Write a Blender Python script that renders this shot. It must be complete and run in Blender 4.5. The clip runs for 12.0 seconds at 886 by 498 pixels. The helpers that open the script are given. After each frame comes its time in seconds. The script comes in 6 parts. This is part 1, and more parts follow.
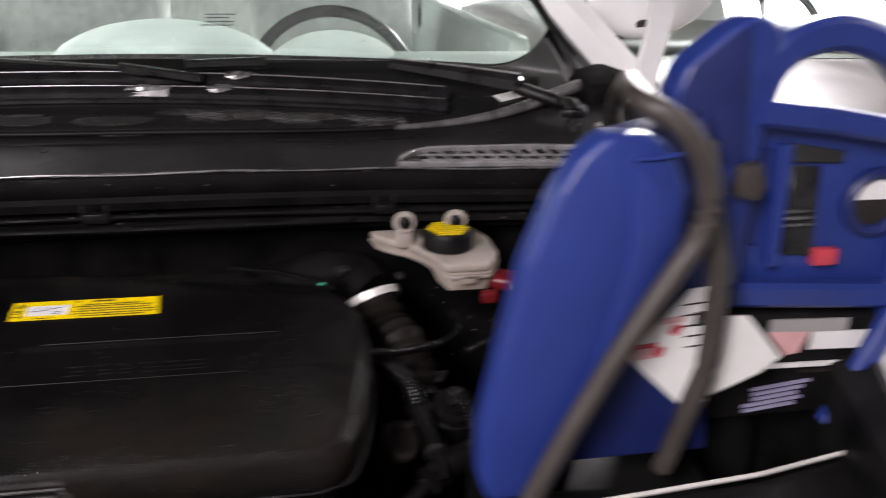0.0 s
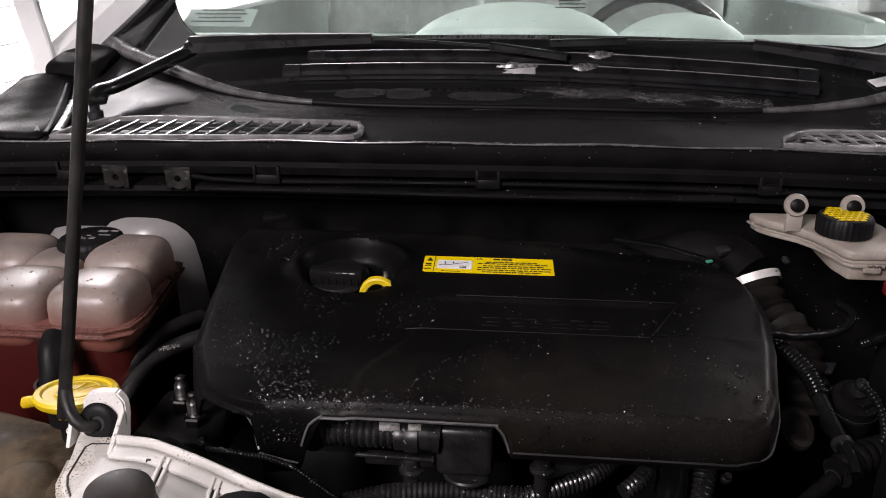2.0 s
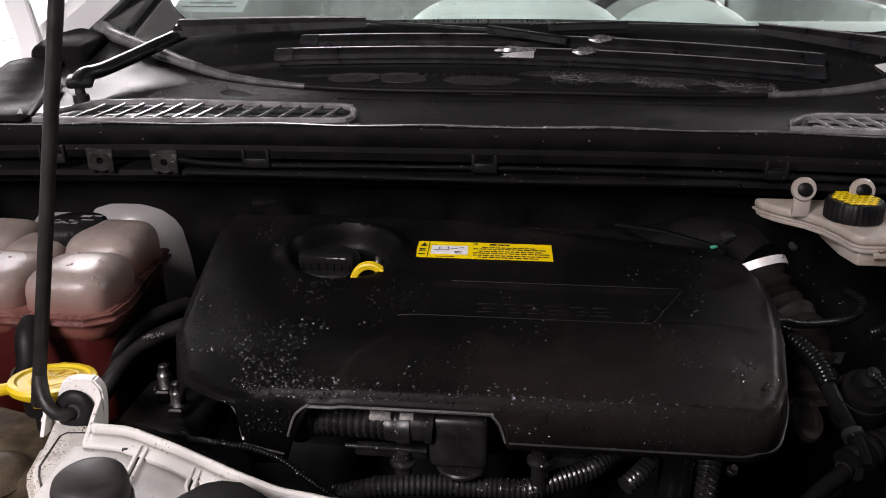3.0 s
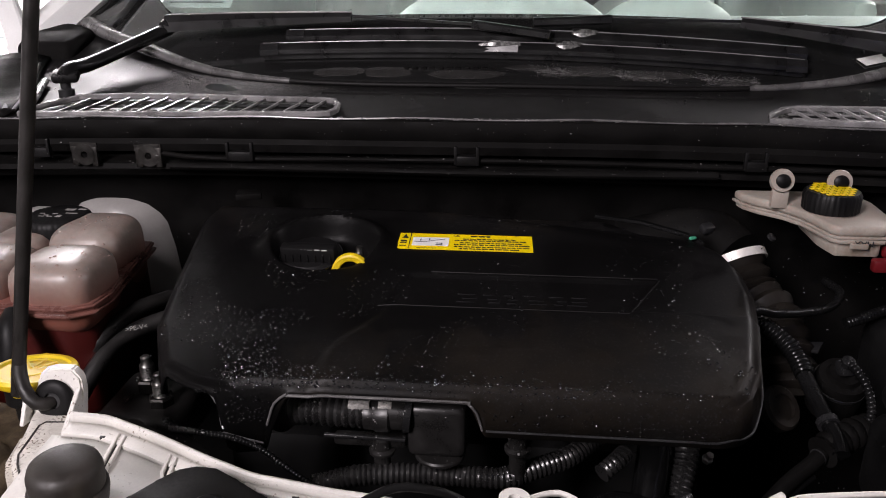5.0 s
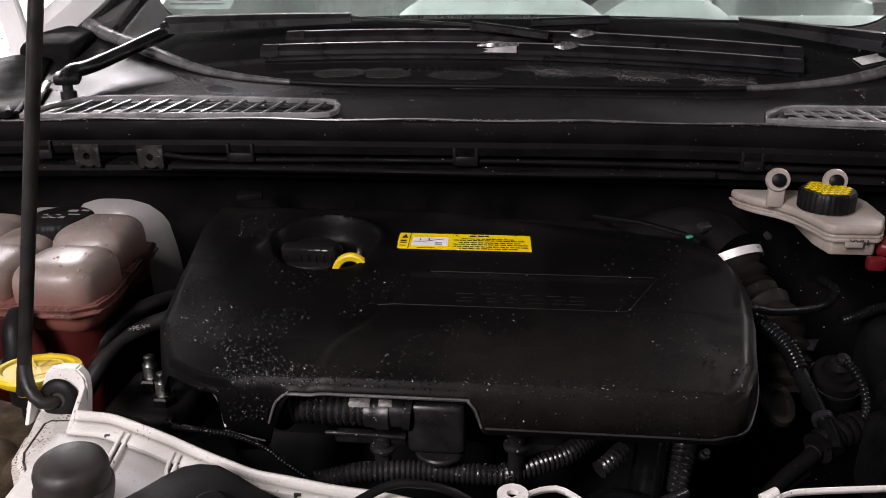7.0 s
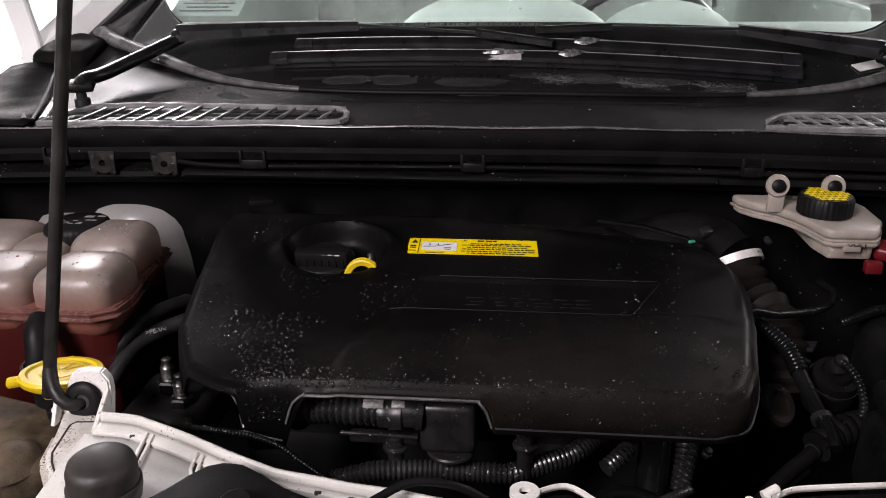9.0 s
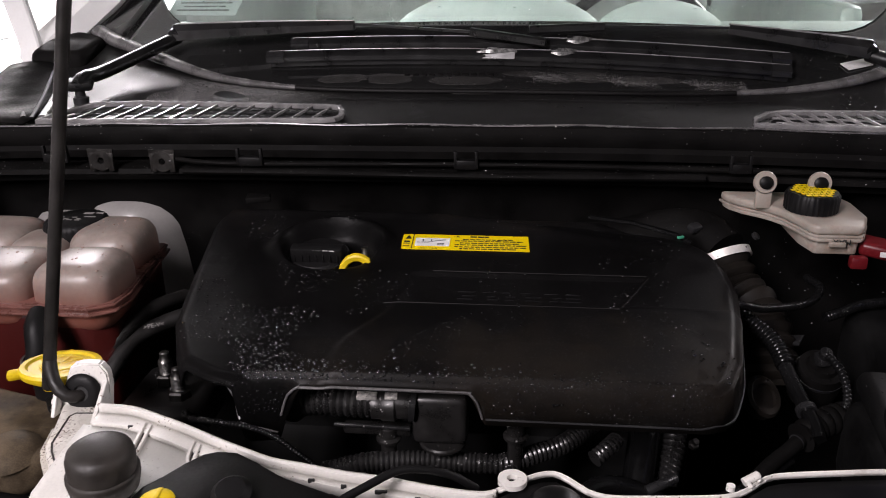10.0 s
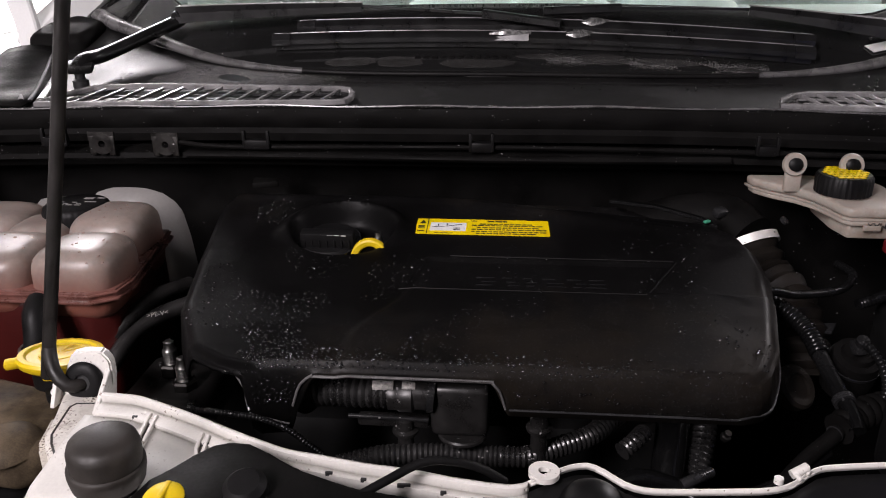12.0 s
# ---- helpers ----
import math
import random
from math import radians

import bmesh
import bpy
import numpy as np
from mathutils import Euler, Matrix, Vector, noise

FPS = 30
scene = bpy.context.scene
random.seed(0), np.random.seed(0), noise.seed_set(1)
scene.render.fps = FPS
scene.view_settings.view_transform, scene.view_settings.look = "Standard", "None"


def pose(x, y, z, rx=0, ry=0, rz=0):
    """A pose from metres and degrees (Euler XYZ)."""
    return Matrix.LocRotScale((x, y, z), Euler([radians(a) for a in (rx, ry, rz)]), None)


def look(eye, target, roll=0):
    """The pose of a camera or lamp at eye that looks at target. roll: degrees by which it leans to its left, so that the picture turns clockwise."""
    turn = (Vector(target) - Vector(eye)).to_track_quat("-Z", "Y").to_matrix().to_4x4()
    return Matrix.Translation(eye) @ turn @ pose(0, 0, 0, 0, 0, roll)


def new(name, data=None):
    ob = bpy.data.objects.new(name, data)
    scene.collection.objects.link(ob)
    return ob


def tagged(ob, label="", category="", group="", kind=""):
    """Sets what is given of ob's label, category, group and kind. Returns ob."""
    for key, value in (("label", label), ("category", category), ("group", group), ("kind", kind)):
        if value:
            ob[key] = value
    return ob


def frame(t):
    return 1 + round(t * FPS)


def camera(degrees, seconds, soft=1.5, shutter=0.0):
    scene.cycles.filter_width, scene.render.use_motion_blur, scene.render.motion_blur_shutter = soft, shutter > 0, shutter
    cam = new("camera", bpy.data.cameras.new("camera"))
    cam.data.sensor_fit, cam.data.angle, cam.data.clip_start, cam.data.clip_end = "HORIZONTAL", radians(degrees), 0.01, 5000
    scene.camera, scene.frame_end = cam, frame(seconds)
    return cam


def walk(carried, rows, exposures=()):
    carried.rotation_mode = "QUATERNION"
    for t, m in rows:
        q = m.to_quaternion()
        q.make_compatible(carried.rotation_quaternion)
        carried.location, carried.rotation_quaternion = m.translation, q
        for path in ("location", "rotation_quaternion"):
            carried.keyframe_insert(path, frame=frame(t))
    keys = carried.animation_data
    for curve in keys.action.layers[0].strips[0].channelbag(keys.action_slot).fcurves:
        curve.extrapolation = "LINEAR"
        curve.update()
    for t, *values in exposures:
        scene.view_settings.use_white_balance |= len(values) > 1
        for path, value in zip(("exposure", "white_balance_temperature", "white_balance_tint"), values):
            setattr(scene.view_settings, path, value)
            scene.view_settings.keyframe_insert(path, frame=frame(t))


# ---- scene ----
import itertools
cam = camera(57.0, 12.0, soft=1.0, shutter=1.2)
PATH = [
    (0, (0.137, -0.404, 1.312), (0.484, 1.435, 0.607), 1.3),
    (0.3, (0.052, -0.395, 1.304), (0.411, 1.445, 0.595), 1.3),
    (0.5, (-0.015, -0.402, 1.300), (0.294, 1.443, 0.592), 1.3),
    (1, (-0.061, -0.429, 1.309), (-0.056, 1.434, 0.583), 0.2),
    (1.5, (-0.049, -0.407, 1.287), (-0.221, 1.452, 0.57), -0.4),
    (2, (-0.037, -0.42, 1.290), (-0.245, 1.435, 0.574), -0.5),
    (2.5, (-0.037, -0.394, 1.266), (-0.244, 1.463, 0.55), -0.4),
    (4.5, (-0.021, -0.4, 1.26), (-0.221, 1.456, 0.541), -0.4),
    (5, (-0.018, -0.401, 1.258), (-0.215, 1.454, 0.539), -0.4),
    (5.5, (-0.02, -0.406, 1.259), (-0.217, 1.45, 0.539), -0.4),
    (6, (-0.023, -0.412, 1.263), (-0.221, 1.443, 0.542), -0.5),
    (6.5, (-0.021, -0.415, 1.268), (-0.22, 1.44, 0.546), -0.6),
    (7, (-0.016, -0.409, 1.262), (-0.214, 1.446, 0.54), -0.6),
    (9, (-0.024, -0.43, 1.276), (-0.221, 1.425, 0.553), -0.7),
    (9.5, (-0.012, -0.434, 1.273), (-0.208, 1.42, 0.549), -0.7),
    (10, (-0.016, -0.445, 1.278), (-0.21, 1.409, 0.553), -0.7),
    (10.5, (-0.021, -0.447, 1.273), (-0.217, 1.406, 0.548), -0.8),
    (11, (-0.024, -0.444, 1.27), (-0.217, 1.409, 0.543), -0.7),
    (11.5, (-0.023, -0.434, 1.269), (-0.209, 1.42, 0.543), -0.7),
    (11.8, (-0.035, -0.421, 1.256), (-0.226, 1.432, 0.527), -0.7),
    (12, (-0.038, -0.417, 1.251), (-0.229, 1.436, 0.522), -0.7),
]
walk(cam, [(t, look(eye, target, roll)) for t, eye, target, roll in PATH], [(0, 0.58, 6500, 16), (0.9, 0.52, 6500, 16), (1.6, 0.30, 6500, 16), (12, 0.30, 6500, 16)])

# ---- world, lamps, exposure ----
world = bpy.data.worlds.new("hall_sky")
world.use_nodes = True
scene.world = world
world.node_tree.nodes["Background"].inputs[0].default_value = (0.8, 0.85, 0.9, 1)
world.node_tree.nodes["Background"].inputs[1].default_value = 0.15


def area_lamp(name, at, target, sx, sy, watts, colour=(1, 1, 1)):
    data = bpy.data.lights.new(name, "AREA")
    data.shape, data.size, data.size_y, data.energy, data.color = "RECTANGLE", sx, sy, watts, colour
    ob = new(name, data)
    ob.matrix_world = look(at, target)
    return ob


# unseen area lamps, added to light the bay, body and hall; fixtures assumed
area_lamp("strip_lamp_front_left", (-1.3, -2.0, 2.55), (-0.9, -1.2, 0.6), 0.45, 1.6, 96, (1, 0.94, 0.95))
area_lamp("strip_lamp_right", (3.4, 1.3, 2.9), (0.6, 0.9, 0.9), 0.2, 2.2, 32, (1, 0.94, 0.95))
area_lamp("strip_lamp_rear_left", (-3.2, 6.0, 3.35), (-3.2, 6.0, 0), 0.3, 3.5, 560, (1, 0.97, 0.97))
area_lamp("strip_lamp_rear_right", (3.6, 5.9, 3.35), (3.6, 5.9, 0), 0.3, 3.5, 900, (1, 0.97, 0.97))


# ---- materials ----
def mat(name, base, rough=0.5, metal=0.0, var=0.25, scale=30.0, bump=0.0, fine=250.0, spec=0.5, coat=0.0, dirt=None, dirt_at=0.6, trans=0.0, emit=0.0, sss=0.0, wet=0.0, wet_scale=6.0, wet_rough=0.1, ior=1.5, specks=None):
    """A node material: base colour varied at two scales, rough spots, fine relief and an optional dirt layer."""
    m = bpy.data.materials.new(name)
    m.use_nodes = True
    nt = m.node_tree
    b = nt.nodes["Principled BSDF"]
    tc = nt.nodes.new("ShaderNodeTexCoord")
    n1 = nt.nodes.new("ShaderNodeTexNoise")
    n1.inputs["Scale"].default_value, n1.inputs["Detail"].default_value = scale, 6
    n2 = nt.nodes.new("ShaderNodeTexNoise")
    n2.inputs["Scale"].default_value, n2.inputs["Detail"].default_value = fine, 3
    for n in (n1, n2):
        nt.links.new(tc.outputs["Object"], n.inputs["Vector"])
    mix = nt.nodes.new("ShaderNodeMath")
    mix.operation = "MULTIPLY_ADD"
    nt.links.new(n2.outputs["Fac"], mix.inputs[0])
    mix.inputs[1].default_value = 0.4
    nt.links.new(n1.outputs["Fac"], mix.inputs[2])
    ramp = nt.nodes.new("ShaderNodeMapRange")
    ramp.inputs["From Min"].default_value, ramp.inputs["From Max"].default_value = 0.45, 0.95
    ramp.inputs["To Min"].default_value, ramp.inputs["To Max"].default_value = 1 - var, 1 + var
    nt.links.new(mix.outputs[0], ramp.inputs["Value"])
    col = nt.nodes.new("ShaderNodeMix")
    col.data_type, col.blend_type = "RGBA", "MULTIPLY"
    col.inputs["Factor"].default_value = 1
    col.inputs["A"].default_value = (*base, 1)
    nt.links.new(ramp.outputs[0], col.inputs["B"])
    out = col.outputs["Result"]
    rr = nt.nodes.new("ShaderNodeMapRange")
    rr.inputs["From Min"].default_value, rr.inputs["From Max"].default_value = 0.4, 1.0
    rr.inputs["To Min"].default_value, rr.inputs["To Max"].default_value = max(0.02, rough * (1 - var)), min(1, rough * (1 + var))
    nt.links.new(mix.outputs[0], rr.inputs["Value"])
    rough_out = rr.outputs[0]
    if wet:
        nw = nt.nodes.new("ShaderNodeTexNoise")
        nw.inputs["Scale"].default_value, nw.inputs["Detail"].default_value, nw.inputs["Distortion"].default_value = wet_scale, 4, 0.6
        nt.links.new(tc.outputs["Object"], nw.inputs["Vector"])
        wr = nt.nodes.new("ShaderNodeMapRange")
        wr.inputs["From Min"].default_value, wr.inputs["From Max"].default_value = 1 - wet - 0.02, 1 - wet + 0.02
        nt.links.new(nw.outputs["Fac"], wr.inputs["Value"])
        wm = nt.nodes.new("ShaderNodeMix")
        nt.links.new(wr.outputs[0], wm.inputs["Factor"])
        nt.links.new(rough_out, wm.inputs["A"])
        wm.inputs["B"].default_value = wet_rough
        rough_out = wm.outputs["Result"]
    nt.links.new(rough_out, b.inputs["Roughness"])
    if dirt:
        n3 = nt.nodes.new("ShaderNodeTexNoise")
        n3.inputs["Scale"].default_value, n3.inputs["Detail"].default_value, n3.inputs["Roughness"].default_value = scale * 0.4, 10, 0.7
        nt.links.new(tc.outputs["Object"], n3.inputs["Vector"])
        dr = nt.nodes.new("ShaderNodeMapRange")
        dr.inputs["From Min"].default_value, dr.inputs["From Max"].default_value = dirt_at, dirt_at + 0.18
        nt.links.new(n3.outputs["Fac"], dr.inputs["Value"])
        dm = nt.nodes.new("ShaderNodeMix")
        dm.data_type = "RGBA"
        nt.links.new(dr.outputs[0], dm.inputs["Factor"])
        nt.links.new(out, dm.inputs["A"])
        dm.inputs["B"].default_value = (*dirt, 1)
        out = dm.outputs["Result"]
    if specks:
        colour, size, least = specks
        sp = nt.nodes.new("ShaderNodeTexNoise")
        sp.inputs["Scale"].default_value, sp.inputs["Detail"].default_value = size, 1
        nt.links.new(tc.outputs["Object"], sp.inputs["Vector"])
        sr = nt.nodes.new("ShaderNodeMapRange")
        sr.inputs["From Min"].default_value, sr.inputs["From Max"].default_value = least, least + 0.05
        nt.links.new(sp.outputs["Fac"], sr.inputs["Value"])
        area = nt.nodes.new("ShaderNodeMapRange")
        area.inputs["From Min"].default_value, area.inputs["From Max"].default_value = 0.42, 0.62
        nt.links.new(n1.outputs["Fac"], area.inputs["Value"])
        both = nt.nodes.new("ShaderNodeMath")
        both.operation = "MULTIPLY"
        nt.links.new(sr.outputs[0], both.inputs[0])
        nt.links.new(area.outputs[0], both.inputs[1])
        sm = nt.nodes.new("ShaderNodeMix")
        sm.data_type = "RGBA"
        nt.links.new(both.outputs[0], sm.inputs["Factor"])
        nt.links.new(out, sm.inputs["A"])
        sm.inputs["B"].default_value = (*colour, 1)
        out = sm.outputs["Result"]
    nt.links.new(out, b.inputs["Base Color"])
    b.inputs["Metallic"].default_value = metal
    b.inputs["Specular IOR Level"].default_value = spec
    b.inputs["Coat Weight"].default_value = coat
    b.inputs["IOR"].default_value = ior
    b.inputs["Coat Roughness"].default_value = 0.08
    b.inputs["Transmission Weight"].default_value = trans
    if sss:
        b.inputs["Subsurface Weight"].default_value = sss
        b.inputs["Subsurface Radius"].default_value = (0.02, 0.008, 0.006)
    if emit:
        b.inputs["Emission Color"].default_value, b.inputs["Emission Strength"].default_value = (*base, 1), emit
    if bump:
        bn = nt.nodes.new("ShaderNodeBump")
        bn.inputs["Strength"].default_value, bn.inputs["Distance"].default_value = bump, 0.0004
        nt.links.new(mix.outputs[0], bn.inputs["Height"])
        nt.links.new(bn.outputs[0], b.inputs["Normal"])
    return m


COVER = mat("satin_black_plastic", (0.0042, 0.0040, 0.0041), 0.48, var=0.5, scale=7, bump=0.4, fine=600, dirt=(0.0145, 0.0115, 0.0086), dirt_at=0.50, spec=0.07, wet=0.42, wet_scale=26, wet_rough=0.36, specks=((0.015, 0.014, 0.014), 420, 0.62))
COWL = mat("black_moulded_plastic", (0.007, 0.0066, 0.0066), 0.5, var=0.4, scale=7, bump=0.2, fine=1200, dirt=(0.022, 0.021, 0.02), dirt_at=0.6, wet=0.36, wet_scale=9, spec=0.17, wet_rough=0.42, specks=((0.05, 0.05, 0.05), 500, 0.68))
RUBBER = mat("black_rubber", (0.0065, 0.0063, 0.0065), 0.5, var=0.4, scale=20, bump=0.25, fine=700, spec=0.17)
DEEP = mat("grimy_black_metal", (0.0045, 0.0045, 0.0045), 0.6, var=0.5, scale=14, bump=0.4, fine=300, spec=0.25)
HOSE = mat("black_hose", (0.006, 0.006, 0.0062), 0.24, var=0.5, scale=25, bump=0.2, fine=500, spec=0.24)
WETHOSE = mat("wet_black_hose", (0.016, 0.0155, 0.0155), 0.30, var=0.5, scale=25, bump=0.15, fine=500, spec=0.75)
GREYPL = mat("grey_black_plastic", (0.02, 0.02, 0.021), 0.32, var=0.4, scale=20, bump=0.2, fine=800, spec=0.45)
WHITE = mat("white_body_paint", (0.83, 0.83, 0.82), 0.25, var=0.06, scale=6, coat=0.6, fine=300)
WHITEPL = mat("dusty_white_panel", (0.70, 0.68, 0.64), 0.42, var=0.12, scale=14, bump=0.15, fine=400, dirt=(0.2, 0.15, 0.1), dirt_at=0.60, specks=((0.16, 0.12, 0.08), 320, 0.68))
GRIMY = mat("grime_streaked_white_panel", (0.64, 0.61, 0.56), 0.5, var=0.2, scale=36, bump=0.25, fine=500, dirt=(0.15, 0.105, 0.068), dirt_at=0.53, specks=((0.10, 0.07, 0.045), 420, 0.60))
SOILED = mat("soiled_white_panel", (0.52, 0.48, 0.42), 0.55, var=0.25, scale=60, bump=0.3, fine=900, dirt=(0.06, 0.042, 0.028), dirt_at=0.53, specks=((0.07, 0.05, 0.03), 550, 0.56))
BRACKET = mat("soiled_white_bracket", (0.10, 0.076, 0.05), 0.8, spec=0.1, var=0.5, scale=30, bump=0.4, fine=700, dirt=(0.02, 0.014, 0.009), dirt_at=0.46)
RESV = mat("aged_white_plastic", (0.38, 0.335, 0.29), 0.4, var=0.12, scale=25, bump=0.1, fine=400, sss=0.15, dirt=(0.19, 0.145, 0.10), dirt_at=0.52)
TANK = mat("milky_tank_plastic", (0.27, 0.222, 0.197), 0.36, var=0.22, scale=34, bump=0.8, fine=170, sss=0.22)
FLANGE = mat("stained_tank_flange", (0.15, 0.062, 0.05), 0.3, var=0.3, scale=40, bump=0.3, fine=300, spec=0.7)
COOLANT = mat("red_coolant_in_tank", (0.05, 0.006, 0.005), 0.35, var=0.15, scale=12, bump=0.1, fine=500, sss=0.3)
TOWER = mat("grey_primed_steel", (0.30, 0.288, 0.278), 0.30, var=0.12, scale=6, fine=200, spec=0.6)
YELLOW = mat("yellow_plastic", (0.70, 0.50, 0.006), 0.45, var=0.12, scale=40, bump=0.1, fine=600)
STICKER = mat("yellow_sticker", (0.85, 0.62, 0.0), 0.35, var=0.08, scale=30, fine=500)
PAPER = mat("white_print", (0.75, 0.74, 0.72), 0.4, var=0.06, scale=40)
INK = mat("dark_print", (0.02, 0.02, 0.02), 0.5, var=0.2)
# darker copy of the tower steel, with shade put into the colour
SHADED = mat("shaded_grey_steel", (0.15, 0.142, 0.136), 0.6, var=0.2, scale=20, bump=0.2, fine=400)
CARD = mat("grey_green_card", (0.30, 0.34, 0.33), 0.6, var=0.1, scale=30)
TABSTEEL = mat("dull_dark_steel", (0.05, 0.048, 0.046), 0.4, metal=0.9, var=0.4, scale=60, bump=0.2)
STEEL = mat("bright_steel", (0.85, 0.83, 0.79), 0.45, metal=0.3, var=0.12, scale=60, bump=0.1)
ZINC = mat("zinc_plated_steel", (0.25, 0.245, 0.235), 0.38, metal=1.0, var=0.3, scale=60, bump=0.2)
RED = mat("red_plastic", (0.13, 0.008, 0.011), 0.35, var=0.2, scale=40)
STOP = mat("dusty_brown_rubber", (0.023, 0.0190, 0.0160), 0.55, var=0.5, scale=40, bump=0.5, fine=500)
BLUE = mat("blue_moulded_plastic", (0.016, 0.034, 0.185), 0.38, var=0.15, scale=12, bump=0.1, fine=600)
DBLUE = mat("dark_blue_plastic", (0.010, 0.018, 0.10), 0.45, var=0.2, scale=14, bump=0.1, fine=600)
CABLE = mat("brown_black_cable_sheath", (0.045, 0.038, 0.034), 0.45, var=0.25, scale=30, bump=0.15)
FRIT = mat("black_glass_band", (0.012, 0.012, 0.012), 0.1, var=0.3, scale=5, coat=0.0)
GREYWALL = mat("grey_hall_wall", (0.3, 0.3, 0.3), 0.7, var=0.08, scale=2, bump=0.1, fine=60)
WALL = mat("white_hall_wall", (0.8, 0.8, 0.79), 0.6, var=0.06, scale=2, bump=0.1, fine=60)
FLOOR = mat("grey_concrete", (0.14, 0.14, 0.135), 0.5, var=0.25, scale=3, bump=0.3, fine=80)
SEATS = mat("pale_grey_cloth", (0.68, 0.71, 0.69), 0.8, var=0.2, scale=40)
HOOD = mat("pale_grey_green_hood", (0.43, 0.48, 0.46), 0.6, var=0.12, scale=20, bump=0.2, fine=600)
DASH = mat("grey_green_dash", (0.30, 0.345, 0.325), 0.6, var=0.15, scale=20, bump=0.2, fine=600)
GREEN = mat("green_tag", (0.05, 0.3, 0.18), 0.4)
ORANGE = mat("orange_lens", (0.8, 0.3, 0.01), 0.2, var=0.1)
BLACKCAR = mat("dark_car_paint", (0.022, 0.018, 0.016), 0.4, var=0.3, scale=4, spec=0.12)

MAT_PAD = mat("black_insulation_mat", (0.012, 0.012, 0.012), 0.9, var=0.3, scale=20, bump=0.4, fine=400)
HEADLINER = mat("light_grey_headliner", (0.5, 0.5, 0.48), 0.9, var=0.1, scale=20)
LENS = mat("clear_lamp_lens", (0.7, 0.7, 0.7), 0.1, var=0.1)
REDPRINT = mat("red_print", (0.5, 0.05, 0.07), 0.45, var=0.15)
PINKPRINT = mat("faded_pink_print", (0.62, 0.35, 0.35), 0.45, var=0.15)
PURPLE = mat("grey_violet_print", (0.3, 0.28, 0.42), 0.45, var=0.15)
PLATE = mat("speckled_dull_plate", (0.62, 0.60, 0.57), 0.4, metal=0.3, var=0.5, scale=120, bump=0.5, fine=900, dirt=(0.05, 0.05, 0.05), dirt_at=0.5)
WETRUB = mat("wet_black_moulding", (0.0135, 0.0128, 0.0125), 0.36, var=0.5, scale=40, bump=0.4, fine=700, spec=0.5)
ROD = mat("scuffed_brown_black_coating", (0.014, 0.0122, 0.0112), 0.48, var=0.45, scale=50, bump=0.35, fine=500, spec=0.35)
# wet plastic clips: strong reflection painted as a half-metal silver grey
CLIP = mat("sheen_silver_clip", (0.20, 0.20, 0.195), 0.26, metal=0.5, var=0.6, scale=160, bump=0.6, fine=400)
WETPL = mat("wet_black_plastic", (0.014, 0.014, 0.0145), 0.14, var=0.4, scale=60, bump=0.2, fine=900, spec=0.7)
WIPERBLACK = mat("satin_wiper_black", (0.007, 0.007, 0.0072), 0.34, var=0.4, scale=40, spec=0.55, bump=0.3, fine=700)
BEAD = mat("water_bead_on_black", (0.006, 0.006, 0.0065), 0.05, var=0.1, spec=1.0, ior=1.8)
# water beads whose glints are put into a pale base colour
MIST = mat("glint_pale_spray_on_black", (0.22, 0.215, 0.215), 0.12, var=0.3, spec=1.0, ior=1.7)
# pale base holds the wet sheen of grille and wiper edges as colour
GRILLE = mat("sheen_grey_grille_plastic", (0.21, 0.205, 0.205), 0.2, var=0.5, scale=40, bump=0.3, fine=900, spec=0.8, dirt=(0.03, 0.03, 0.03), dirt_at=0.58)
LEDGE = mat("dull_black_coating", (0.0058, 0.0055, 0.0053), 0.65, var=0.5, scale=18, bump=0.4, fine=400, spec=0.06)
DUCT = mat("dull_brown_black_rubber", (0.0125, 0.0103, 0.0084), 0.5, var=0.4, scale=25, bump=0.2, fine=500, spec=0.3)
# water film with its soft reflection put into the grey base
FILM = mat("reflection_grey_water_film", (0.035, 0.034, 0.033), 0.12, var=0.4, scale=30, spec=0.8)
# paler than the black parts it edges: their highlight as base colour
BEADRIM = mat("highlight_pale_bead", (0.10, 0.097, 0.097), 0.28, var=0.4, scale=30, bump=0.2, fine=900, spec=0.9)
MILKBEAD = mat("water_bead_on_milky_plastic", (0.36, 0.26, 0.23), 0.03, var=0.1, spec=1.0)


def tint_below(m, z0, z1, colour):
    """The fluid behind the wall colours a plastic up to its level."""
    nt = m.node_tree
    bs = nt.nodes["Principled BSDF"]
    old = bs.inputs["Base Color"].links[0].from_socket
    tc = nt.nodes.new("ShaderNodeTexCoord")
    sep = nt.nodes.new("ShaderNodeSeparateXYZ")
    nt.links.new(tc.outputs["Object"], sep.inputs[0])
    mr = nt.nodes.new("ShaderNodeMapRange")
    mr.inputs["From Min"].default_value, mr.inputs["From Max"].default_value = z0, z1
    nt.links.new(sep.outputs["Z"], mr.inputs["Value"])
    mx = nt.nodes.new("ShaderNodeMix")
    mx.data_type = "RGBA"
    nt.links.new(mr.outputs[0], mx.inputs["Factor"])
    mx.inputs["A"].default_value = (*colour, 1)
    nt.links.new(old, mx.inputs["B"])
    nt.links.new(mx.outputs["Result"], bs.inputs["Base Color"])


tint_below(TANK, 0.108, 0.150, (0.20, 0.075, 0.054))

GLASS = bpy.data.materials.new("windscreen_glass")
GLASS.use_nodes = True
gb = GLASS.node_tree.nodes["Principled BSDF"]
gb.inputs["Base Color"].default_value = (0.82, 0.93, 0.88, 1)
gb.inputs["Roughness"].default_value, gb.inputs["Transmission Weight"].default_value, gb.inputs["IOR"].default_value = 0.02, 1.0, 1.45


